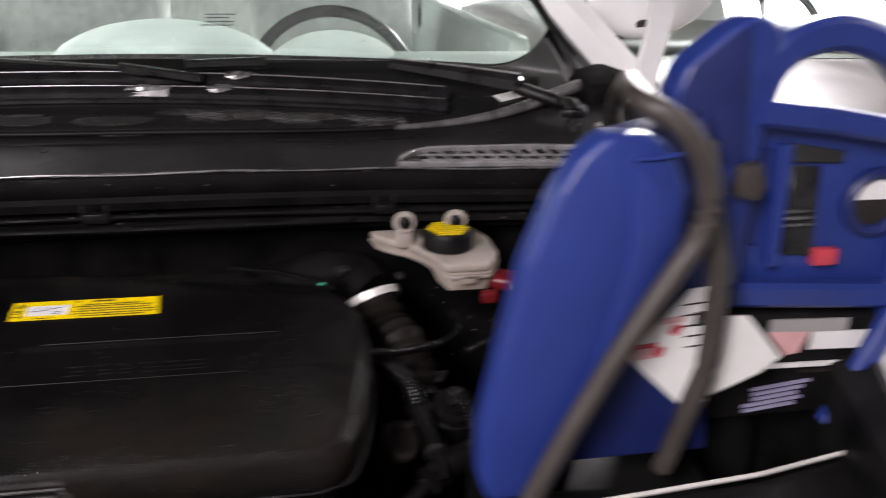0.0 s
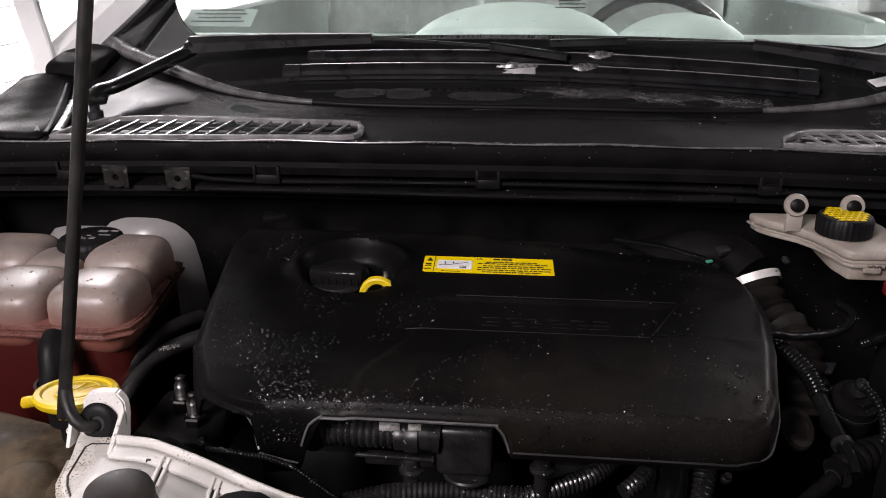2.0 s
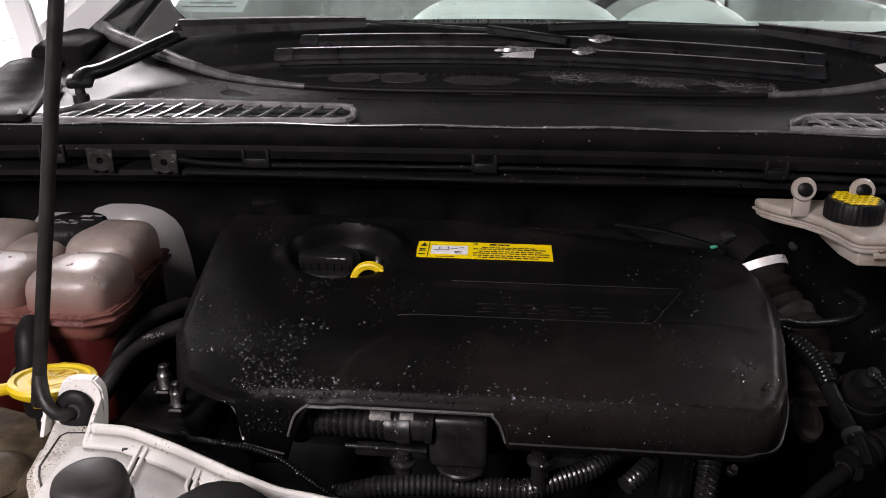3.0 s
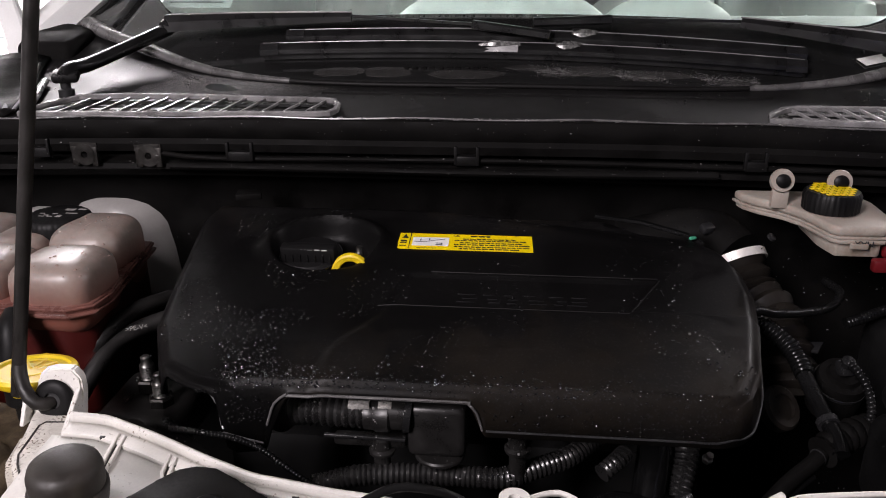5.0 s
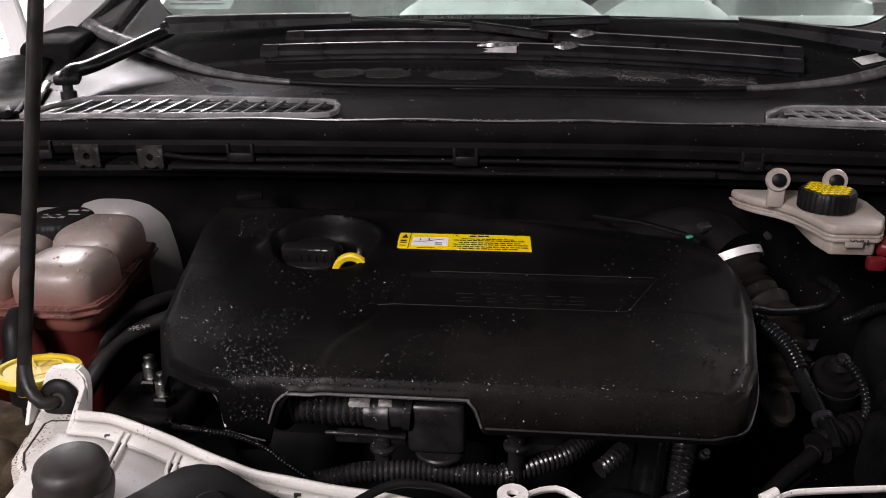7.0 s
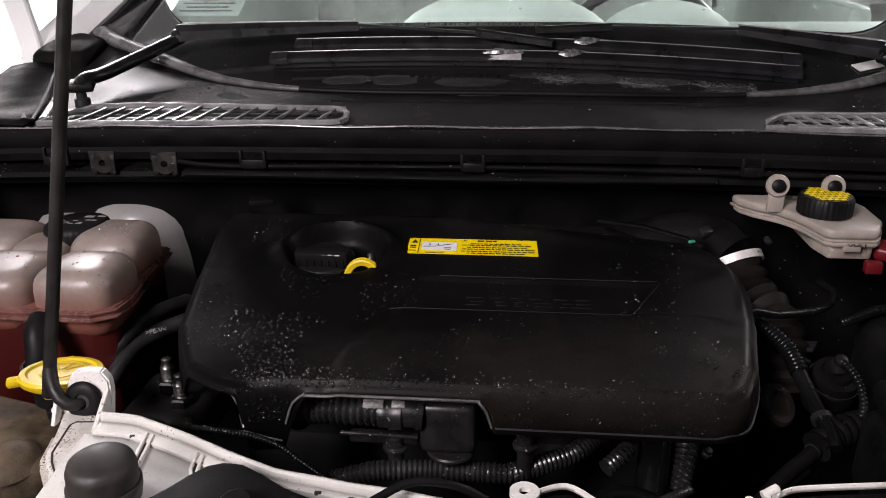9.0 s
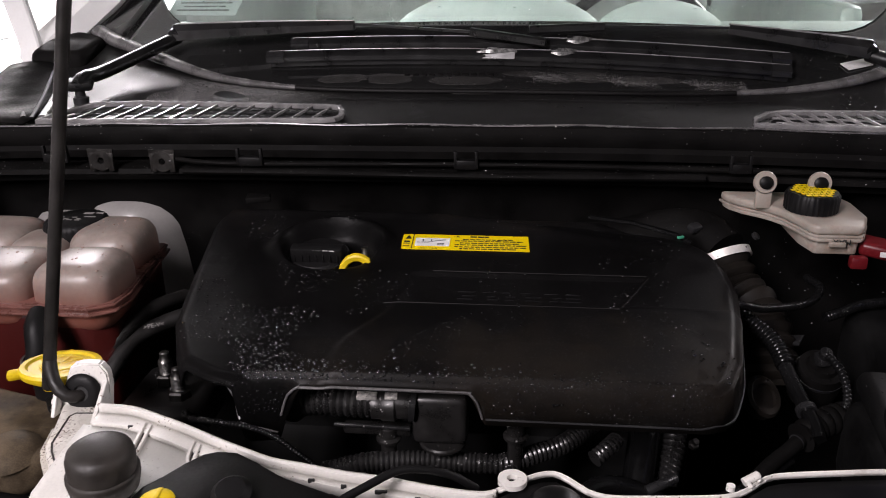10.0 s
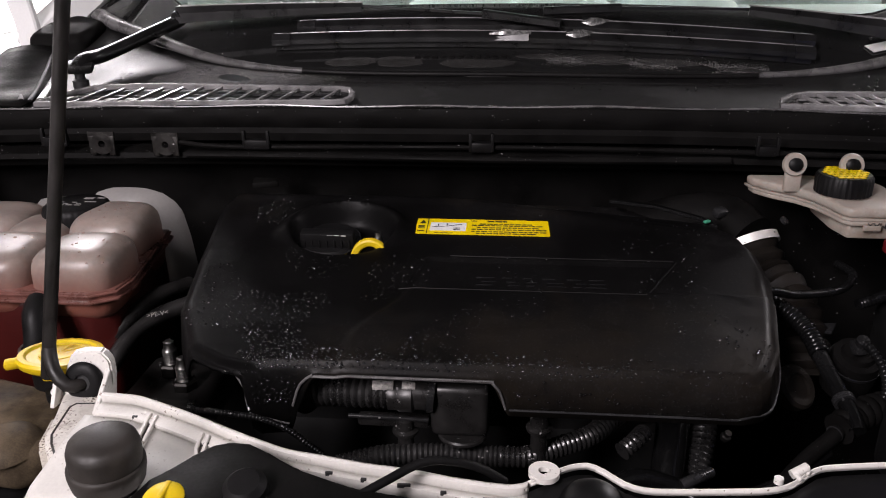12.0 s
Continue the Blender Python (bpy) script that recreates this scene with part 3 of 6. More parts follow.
        return (x, y, top_z(x, y) + 0.0004) if wet > 1 and noise.noise((x * 11, y * 16, 3.0)) > -0.32 else None

    def strewn(r):
        x, y = r.uniform(-0.75, 0.55), r.uniform(0.66, 0.93)
        k = noise.noise((x * 9, y * 9, 7.0))
        return (x, y, top_z(x, y) + 0.0006) if k > 0.05 and y < clear_y(x) else None

    def on_lip(r):
        x = r.uniform(-0.62, 0.10) if r.random() < 0.8 else r.uniform(-0.8, 0.6)
        y = r.uniform(0.557, 0.569)
        return (x, y + 0.003 * math.sin(9 * x), 1.0525 - 1.2 * (y - 0.562) ** 2 / 0.01 * 0.3 - 0.012 * ((x - CX) / 0.75) ** 2) if noise.noise((x * 12, 0, 2.0)) > -0.2 else None

    # spray and seal beads are coloured pale to stand for their glints
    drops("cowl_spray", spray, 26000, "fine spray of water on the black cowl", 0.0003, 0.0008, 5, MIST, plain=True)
    def on_glass(r):
        x, y = r.uniform(-0.70, 0.60), 0.0
        y = clear_y(x) + r.uniform(0.0, 0.30)
        return (x, y, top_z(x, y) + 0.0004) if noise.noise((x * 7, y * 7, 4.0)) > -0.1 else None

    drops("glass_drops", on_glass, 1500, "beads of water on the windscreen glass", 0.0008, 0.0024, 15, GLASS)
    drops("cowl_drops", strewn, 1500, "beads of water on the black cowl and glass band", 0.0005, 0.0016, 6)
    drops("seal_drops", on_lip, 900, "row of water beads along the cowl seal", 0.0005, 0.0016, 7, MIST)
    # flat water patches; their grey colour paints the reflection on the wet deck
    for x, y, w, d, k in ((-0.295, 0.777, 0.040, 0.012, 1), (-0.22, 0.775, 0.036, 0.014, 2), (-0.11, 0.768, 0.055, 0.011, 3), (-0.095, 0.741, 0.055, 0.007, 4), (0.07, 0.780, 0.040, 0.012, 5), (0.16, 0.776, 0.05, 0.008, 6), (-0.02, 0.785, 0.03, 0.006, 7), (0.264, 0.765, 0.03, 0.005, 8)):
        bm = bmesh.new()
        n = 40
        rim = []
        for i in range(n):
            a = 2 * math.pi * i / n
            q = 0.95 + 0.22 * noise.noise((1.6 * math.cos(a), 1.6 * math.sin(a), k * 3.7)) + 0.10 * noise.noise((5 * math.cos(a), 5 * math.sin(a), k * 5.1))
            rim.append((x + w * q * math.cos(a), y + d * q * math.sin(a)))
        core = bm.verts.new((x, y, top_z(x, y) + 0.0010))
        vs = [bm.verts.new((u, v, top_z(u, v) + 0.0008)) for u, v in rim]
        low = [bm.verts.new((u, v, top_z(u, v) - 0.0002)) for u, v in rim]
        for i in range(n):
            j = (i + 1) % n
            bm.faces.new((core, vs[i], vs[j]))
            bm.faces.new((vs[i], low[i], low[j], vs[j]))
        lone("water_puddle", bm, FILM, "thin puddle of water on the black screen foot", "puddle", "puddles on the screen foot")


cowl()


def wing(s):
    x0 = -0.855 if s < 0 else 0.690
    f = thing("front_wing", (x0, 0.3, 0.6), "white painted front wing with a black inner ledge", "car wing", "front wings")

    def strip(sec, mat_, name):
        bm = bmesh.new()
        rows = []
        for y in span(-0.05, 1.02, 20):
            k = smooth01((0.55 - y) / 0.6)
            rows.append([bm.verts.new((x0 + s * (dx if dx > 0 else dx * (1 - 0.7 * k)) - s * 0.10 * k * k, y, z - 0.10 * k)) for dx, z in sec])
        for a, b in zip(rows, rows[1:]):
            for i in range(len(sec) - 1):
                bm.faces.new((a[i], a[i + 1], b[i + 1], b[i]))
        solid(part(name, bm, mat_, f), 0.002)

    strip([(0.0, 1.045), (0.012, 1.056), (0.05, 1.060), (0.10, 1.04), (0.14, 0.98), (0.16, 0.80), (0.14, 0.55)], WHITE, "skin")
    strip([(0.0, 1.047), (-0.02, 1.050), (-0.03, 1.044), (-0.06, 1.040), (-0.082, 1.036), (-0.088, 1.01), (-0.085, 0.96), (-0.085, 0.40)], DEEP, "inner_ledge")


    m = 1 if s < 0 else -1
    fx = lambda x: x if s < 0 else -0.14 - x
    # the last, pale crease has its bright streak in the colour
    for a, b, r, m_ in (((-0.802, 0.769), (-0.704, 0.603), 0.004, COWL), ((-0.772, 0.81), (-0.690, 0.600), 0.003, COWL), ((-0.722, 0.735), (-0.674, 0.600), 0.0065, BEADRIM)):
        line = [(a[0] + (b[0] - a[0]) * t, a[1] + (b[1] - a[1]) * t) for t in span(0, 1, 8)]
        part("crease", tube([(fx(x), y, deck_z(max(x, -0.77), y) + 0.0065) for x, y in line], r, 10, 0.02, flat=0.6), m_, f)


wing(-1)
wing(1)


def bonnet():
    b = thing("bonnet", (CX, 0.85, 1.06), "raised car bonnet with a black insulation mat", "bonnet")
    d = Vector((0, -math.cos(radians(40)), math.sin(radians(40))))
    o = Vector((CX, 1.05, 1.262))
    for name, th, lift, ln, wd, m_ in (("skin", 0.012, 0.012, 1.06, 1.50, WHITE), ("insulation_mat", 0.012, -0.002, 1.03, 1.38, MAT_PAD)):
        c = o + d * 0.53 + Vector((0, math.sin(radians(40)), math.cos(radians(40)))) * lift
        part(name, box(c.x, c.y, c.z, wd, ln, th, 0.005, (-40, 0, 0)), m_, b)
    return b


BONNET = bonnet()


def pillar_and_hinge(s):
    x = -0.80 if s < 0 else 0.665
    p = thing("windscreen_pillar", (x, 1.0, 1.05), "white painted windscreen pillar with black trim", "pillar", "windscreen pillars")
    part("skin", along([(-0.035, -0.02), (0.035, -0.02), (0.045, 0.01), (0.02, 0.035), (-0.02, 0.035), (-0.045, 0.01)], [(x + s * 0.045, 0.90, 1.075), (x - s * 0.015, 1.10, 1.185), (x - s * 0.075, 1.75, 1.48), (x - s * 0.08, 2.1, 1.55)]), WHITE, p)
    part("black_trim", along(rect(0.012, 0.014), [(x - s * 0.020, 0.90, 1.070), (x - s * 0.062, 1.10, 1.178), (x - s * 0.122, 1.75, 1.468)]), RUBBER, p)
    tri = prism([(x - s * 0.065, 0.835), (x + s * 0.030, 0.840), (x + s * 0.035, 0.93), (x - s * 0.01, 0.955), (x - s * 0.07, 0.92)][::s], 1.050, 1.110, 0.014, 3, slope=(0, 0.2))
    bmesh.ops.translate(tri, verts=tri.verts, vec=(0, 0, -0.175))
    part("corner_trim", tri, LEDGE, p, "black plastic corner trim")
    pts = curve_points([(x + s * 0.035, 0.84, 1.055), (x + s * 0.048, 0.875, 1.10), (x + s * 0.065, 0.885, 1.17), (x + s * 0.065, 0.86, 1.26), (x + s * 0.06, 0.80, 1.33)], 0.012)
    h = part("hinge_arm", along(rect(0.040, 0.014), pts, up=(0, 1, 0.3)), WHITE, BONNET, "white painted steel hinge arm")
    part("foot", box(x + s * 0.035, 0.835, 1.057, 0.04, 0.06, 0.012, 0.004), ZINC, h)
    part("pin", lathe([(0, 0), (0.009, 0), (0.009, 0.008), (0, 0.010)], (x + s * 0.035, 0.845, 1.063), (0, 0, 1), 16), ZINC, h)


pillar_and_hinge(-1)
pillar_and_hinge(1)


def door_mirror():
    m = thing("door_mirror", (0.79, 1.10, 1.10), "white door mirror housing on a short foot", "mirror")
    bm = bmesh.new()
    bmesh.ops.create_uvsphere(bm, u_segments=32, v_segments=18, radius=1)
    for v in bm.verts:
        k = 1 - 0.25 * v.co.x
        v.co = Vector((0.80 + 0.125 * v.co.x, 1.08 + 0.06 * v.co.y * k, 1.235 + 0.085 * k * v.co.z))
    part("housing", bm, WHITE, m)
    part("foot", along(rect(0.05, 0.03), [(0.70, 1.10, 1.12), (0.74, 1.09, 1.145), (0.78, 1.08, 1.165)]), RUBBER, m)
    part("lamp_lens", lathe([(0, 0), (0.012, 0), (0.010, 0.003), (0, 0.004)], (0.765, 1.035, 1.18), (0, -0.7, -0.7), 16), INK, m)


door_mirror()


def cabin():
    c = thing("car_cabin", (CX, 1.6, 0.9), "car cabin with a grey dashboard behind the screen", "car interior")
    bm = bmesh.new()
    rows = [[bm.verts.new((x, y, 1.108 + 0.014 * smooth01((y - 0.93) / 0.15) - 0.16 * smooth01((y - 1.10) / 0.20))) for y in span(0.925, 1.40, 12)] for x in span(-0.74, 0.62, 20)]
    for a, b in zip(rows, rows[1:]):
        for i in range(11):
            bm.faces.new((a[i], a[i + 1], b[i + 1], b[i]))
    solid(part("dashboard", bm, DASH, c), 0.02)
    for x, w, h in ((-0.072, 0.200, 0.098), (0.215, 0.125, 0.080)):
        bm = bmesh.new()
        bmesh.ops.create_uvsphere(bm, u_segments=40, v_segments=20, radius=1)
        for v in bm.verts:
            v.co = Vector((x + w * v.co.x, 1.085 + 0.10 * v.co.y, 1.080 + h * v.co.z))
        part("dash_hood", bm, HOOD, c)
    wheel = bmesh.new()
    ring = [(0.23 + 0.185 * math.cos(a), 1.47 + 0.07 * math.sin(a), 0.985 + 0.172 * math.sin(a)) for a in span(0, 2 * math.pi, 49)[:-1]]
    part("steering_wheel", along([(0.014 * math.cos(a), 0.014 * math.sin(a)) for a in span(0, 2 * math.pi, 11)[:-1]], ring, up=(0, -0.9, 0.4), closed=True), GREYPL, c)
    for x in (-0.42, 0.26):
        part("seat_back", box(x, 2.05, 1.02, 0.46, 0.14, 0.60, 0.06, (-12, 0, 0), 4), SEATS, c)
        part("headrest", box(x, 2.13, 1.41, 0.26, 0.10, 0.17, 0.045, (-8, 0, 0), 4), SEATS, c)
    part("rear_seat", box(CX, 2.9, 1.0, 1.25, 0.16, 0.6, 0.06, (-12, 0, 0), 4), SEATS, c)
    part("roof_lining", box(CX, 2.5, 1.56, 1.15, 1.7, 0.04, 0.02), HEADLINER, c)
    part("cabin_floor", box(CX, 2.2, 0.45, 1.4, 1.9, 0.05, 0.02), SEATS, c)
    part("bulkhead", box(CX, 1.35, 0.75, 1.4, 0.06, 0.6, 0.02), DEEP, c)
    for s in (-1, 1):
        part("door_shell", box(CX + s * 0.72, 2.1, 0.80, 0.10, 1.7, 0.5, 0.03), WHITE, c)
        part("door_trim", box(CX + s * 0.655, 2.10, 0.86, 0.05, 1.8, 0.56, 0.02), DASH, c, "grey inner door trim")
        part("centre_pillar", box(CX + s * 0.66, 2.35, 1.3, 0.06, 0.10, 0.55, 0.02), HEADLINER, c)
    t = tagged(part("parking_card", box(-0.615, 1.085, 1.150, 0.13, 0.06, 0.001, 0, (25, 0, 0)), CARD, c), "pale card lying behind the screen")
    part("card_print", joined(*[box(-0.615, 1.07 + 0.012 * i, 1.1455 + 0.0056 * i, 0.10 - 0.02 * (i % 2), 0.004, 0.0006, 0, (25, 0, 0)) for i in range(4)]), GREYPL, t)


cabin()


def parked_car():
    c = thing("parked_car", (2.15, 3.2, 0), "dark hatchback parked beside a white wall", "car")
    st = [(1.85, 0.30, 0.58, 0.60), (1.90, 0.26, 0.75, 0.80), (2.1, 0.22, 0.78, 0.86), (2.5, 0.20, 0.83, 0.89), (2.75, 0.20, 0.87, 0.90), (4.9, 0.20, 0.96, 0.90), (5.6, 0.25, 0.92, 0.84), (5.75, 0.35, 0.7, 0.7)]
    bm = bmesh.new()
    rings = []
    for y, z0, z1, w in st:
        rings.append([bm.verts.new((2.15 + sx * w, y, z)) for sx, z in ((-0.93, z0), (-1, z0 + 0.15), (-1, z1 - 0.2), (-0.93, z1 - 0.04), (-0.7, z1 + 0.01), (0, z1 + 0.03), (0.7, z1 + 0.01), (0.93, z1 - 0.04), (1, z1 - 0.2), (1, z0 + 0.15), (0.93, z0))])
    for a, b in zip(rings, rings[1:]):
        for k in range(11):
            bm.faces.new((a[k], a[(k + 1) % 11], b[(k + 1) % 11], b[k]))
    bm.faces.new(rings[0])
    bm.faces.new(rings[-1])
    part("body", bm, BLACKCAR, c, smooth=60)
    top = bmesh.new()
    rows = [[top.verts.new((2.15 + sx * w, y, z)) for sx in (-1, -0.5, 0, 0.5, 1)] for y, z, w in ((3.65, 1.40, 0.60), (4.2, 1.46, 0.60), (4.9, 1.40, 0.58))]
    for a, b in zip(rows, rows[1:]):
        for i in range(4):
            top.faces.new((a[i], a[i + 1], b[i + 1], b[i]))
    solid(part("roof", top, BLACKCAR, c), 0.03)
    wsn = bmesh.new()
    q = [wsn.verts.new(v) for v in ((1.40, 2.70, 0.89), (2.90, 2.70, 0.89), (2.75, 3.65, 1.39), (1.55, 3.65, 1.39))]
    wsn.faces.new(q)
    g = part("windscreen", wsn, GLASS, c)
    solid(g, 0.004).modifiers[0].use_rim = False
    g.visible_shadow = False
    dash = part("dashboard", box(2.15, 3.05, 0.86, 1.45, 0.45, 0.12, 0.05, (-4, 0, 0), 3), DEEP, c)
    part("steering_wheel", along([(0.016 * math.cos(a), 0.016 * math.sin(a)) for a in span(0, 2 * math.pi, 11)[:-1]], [(2.5 + 0.18 * math.cos(a), 3.32 + 0.07 * math.sin(a), 0.95 + 0.17 * math.sin(a)) for a in span(0, 2 * math.pi, 33)[:-1]], up=(0, -0.9, 0.4), closed=True), RUBBER, c)
    for x in (1.78, 2.52):
        part("seat", box(x, 3.95, 0.90, 0.46, 0.16, 0.62, 0.06, (-12, 0, 0), 4), GREYWALL, c)
        part("headrest", box(x, 4.02, 1.27, 0.26, 0.10, 0.15, 0.045, (-8, 0, 0), 4), GREYWALL, c)
    part("mirror", box(2.15, 3.50, 1.27, 0.22, 0.03, 0.07, 0.015, (20, 0, 0), 3), RUBBER, c)
    for s in (-1, 1):
        part("roof_pillar", along(rect(0.05, 0.05), [(2.15 + s * 0.79, 2.69, 0.88), (2.15 + s * 0.61, 3.65, 1.39)]), BLACKCAR, c)
        part("rear_pillar", along(rect(0.12, 0.05), [(2.15 + s * 0.60, 4.9, 1.39), (2.15 + s * 0.78, 5.5, 0.93)]), BLACKCAR, c)
        lamp = part("headlight", box(2.15 + s * 0.62, 1.93, 0.76, 0.34, 0.14, 0.14, 0.04, (12, 0, s * 14), 3), LENS, c, "clear headlight")
        part("indicator_lens", box(2.15 + s * 0.70, 1.90, 0.785, 0.15, 0.15, 0.10, 0.03, (12, 0, s * 20), 3), ORANGE, lamp, "orange indicator lens")
        for y in (2.5, 4.95):
            w = part("wheel", lathe([(0.0, 0), (0.31, 0), (0.32, 0.03), (0.32, 0.17), (0.31, 0.20), (0, 0.20)], (2.15 + s * 0.68, y, 0.32), (s, 0, 0), 32), RUBBER, c)
    part("front_grille", joined(*[box(2.15, 1.86, 0.48 + 0.035 * i, 0.9, 0.03, 0.014, 0.004) for i in range(5)]), GREYPL, c)
    part("number_strip", box(2.15, 1.84, 0.42, 0.5, 0.01, 0.10, 0.004), PAPER, c)


parked_car()
lone("engine_block", box(-0.08, 0.41, 0.66, 0.50, 0.20, 0.22, 0.02), DEEP, "dark grimy engine block below the cover", "engine")
lone("undertray", box(CX, 0.25, 0.42, 1.4, 0.80, 0.02, 0), DEEP, "dark undertray below the engine", "undertray")
lone("radiator", box(CX, -0.08, 0.64, 1.35, 0.05, 0.46, 0.01), DEEP, "dark radiator behind the front panel", "radiator")


# ---- wipers ----
def blade_line(a, b, n=24, bow=0.006):
    out = []
    for t in span(0, 1, n):
        x, y = a[0] + (b[0] - a[0]) * t, a[1] + (b[1] - a[1]) * t + bow * math.sin(math.pi * t)
        out.append((x, y, glass_z(x, y) + 0.010))
    return out


def wiper(pivot, knee, shoulder, neck, head, a, b, clip_x, label):
    w = thing("wiper", pivot, label, "wiper", "wipers")
    lift = lambda p, h: (p[0], p[1], top_z(*p[:2]) + h)
    pivot = (pivot[0], pivot[1], deck_z(pivot[0], pivot[1]) + 0.010)
    s = 1 if shoulder[0] > pivot[0] else -1
    part("pivot_nut", lathe([(0, 0), (0.011, 0), (0.011, 0.012), (0.007, 0.014), (0.007, 0.022), (0, 0.023)], (pivot[0], pivot[1], pivot[2] - 0.014), n=20), GREYPL, w)
    part("pivot_cap", box(pivot[0], pivot[1] + 0.004, pivot[2] + 0.016, 0.036, 0.03, 0.014, 0.005, (10, 0, 20 * s)), WIPERBLACK, w)
    part("root_arm", tube([(pivot[0], pivot[1] - 0.004, pivot[2] + 0.014), (pivot[0] + 0.2 * (knee[0] - pivot[0]), pivot[1] + 0.014, pivot[2] + 0.024), lift(knee, 0.026), lift(shoulder, 0.028)], 0.0125, 14, 0.008, flat=0.8), WIPERBLACK, w)
    part("hinge_pin", lathe([(0, 0), (0.008, 0), (0.008, 0.028), (0, 0.028)], (shoulder[0], shoulder[1] - 0.016, glass_z(*shoulder) + 0.034), (0, 1, 0.3), 16), WETPL, w)
    sec = [(-0.013, 0.0), (0.013, 0.0), (0.013, 0.012), (0.006, 0.020), (-0.006, 0.020), (-0.013, 0.012)]
    part("main_arm", along(sec, [lift((shoulder[0] + (neck[0] - shoulder[0]) * t, shoulder[1] + (neck[1] - shoulder[1]) * t), 0.024) for t in span(0, 1, 8)], scale=lambda t: 1.25 - 0.6 * t), WIPERBLACK, w)
    edge = [lift((shoulder[0] + (neck[0] - shoulder[0]) * t, shoulder[1] + (neck[1] - shoulder[1]) * t), 0.0245 + 0.020 * (1.25 - 0.6 * t)) for t in span(0.02, 1, 8)]
    # thin pale tube painting the highlight along the arm's top
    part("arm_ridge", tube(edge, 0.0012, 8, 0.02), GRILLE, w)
    mid = (neck[0] + (head[0] - neck[0]) * 0.62, neck[1] + (head[1] - neck[1]) * 0.55)
    part("steel_strip", along(rect(0.009, 0.004), [lift(neck, 0.030), lift(mid, 0.030)]), WIPERBLACK, w)
    part("head_box", along(rect(0.015, 0.013), [lift(mid, 0.025), lift(head, 0.022)]), WIPERBLACK, w)
    bl = part("blade", along([(-0.010, 0.0), (0.010, 0.0), (0.010, 0.006), (0.003, 0.014), (-0.002, 0.015), (-0.010, 0.006)], blade_line(a, b)), WIPERBLACK, w)
    part("rubber_lip", along(rect(0.003, 0.010, -0.009), blade_line(a, b)), WIPERBLACK, bl)
    # pale tube for the bright line on the blade's top edge
    part("spine", tube([(x, y + 0.001, z + 0.0152) for x, y, z in blade_line(a, b)], 0.0008, 8, 0.02), GRILLE, bl)
    for q, d in ((a, 1), (b, -1)):
        part("end_cap", along([(-0.011, -0.001), (0.011, -0.001), (0.011, 0.007), (0.003, 0.0155), (-0.003, 0.0155), (-0.011, 0.007)], [(q[0] + d * t, q[1], glass_z(q[0] + d * t, q[1]) + 0.010) for t in span(-0.002, 0.026, 5)]), WETPL, bl)
    cy = a[1] + (b[1] - a[1]) * (clip_x - a[0]) / (b[0] - a[0]) + 0.006
    part("clip", along([(-0.013, 0.0), (0.013, 0.0), (0.011, 0.009), (0.004, 0.014), (-0.006, 0.014), (-0.012, 0.008)], [lift((clip_x + t, cy + 0.004), 0.014) for t in span(-0.030, 0.046, 12)], scale=lambda t: 1.05 * (0.55 + 1.3 * t if t < 0.3 else 0.94 - 0.9 * (t - 0.3) ** 1.2)), CLIP, bl, "wet plastic clip, its shine put into a silver colour")
    part("clip_hollow", box(clip_x - 0.010, cy + 0.002, glass_z(clip_x, cy) + 0.0275, 0.020, 0.007, 0.003, 0.001, (20, 0, 0)), WETPL, bl)
    if pivot[0] < 0:
        part("clip_base", along([(-0.013, 0.0), (0.013, 0.0), (0.010, 0.010), (-0.010, 0.010)], [lift((-0.063 + t, cy), 0.014) for t in span(-0.030, 0.028, 8)], scale=lambda t: 0.4 + 0.6 * t), WIPERBLACK, bl)
        part("clip_latch", along([(-0.011, 0.0), (0.011, 0.0), (0.009, 0.006), (-0.003, 0.009), (-0.010, 0.005)], [lift((-0.062 + t, cy), 0.022) for t in span(-0.030, 0.030, 10)], scale=lambda t: 0.3 + 1.5 * t if t < 0.35 else 0.82 - 0.6 * (t - 0.35)), CLIP, bl, "wet plastic latch, its shine put into a silver colour")
    return w


wiper((-0.664, 0.688, 1.052), (-0.650, 0.752), (-0.581, 0.862), (-0.290, 0.868), (0.010, 0.818), (-0.415, 0.811), (0.359, 0.787), 0.039, "black wiper with its blade lying across the screen foot")
wiper((0.545, 0.735, 1.050), (0.535, 0.775), (0.478, 0.822), (0.286, 0.866), (-0.014, 0.853), (-0.384, 0.846), (0.366, 0.818), 0.063, "black wiper lying behind the other blade")


# ---- engine cover ----
def cover_z(x, y):
    return 0.866 + 0.209 * y


def left_x(y):
    pts = [(0.186, -0.262), (0.198, -0.306), (0.215, -0.338), (0.27, -0.366), (0.36, -0.378), (0.45, -0.385), (0.49, -0.365), (0.51, -0.33)]
    return float(np.interp(y, [p[0] for p in pts], [p[1] for p in pts]))


def right_x(y):
    pts = [(0.186, 0.146), (0.190, 0.161), (0.20, 0.172), (0.23, 0.186), (0.29, 0.198), (0.34, 0.204), (0.38, 0.200), (0.41, 0.184), (0.46, 0.140), (0.51, 0.07)]
    return float(np.interp(y, [p[0] for p in pts], [p[1] for p in pts]))


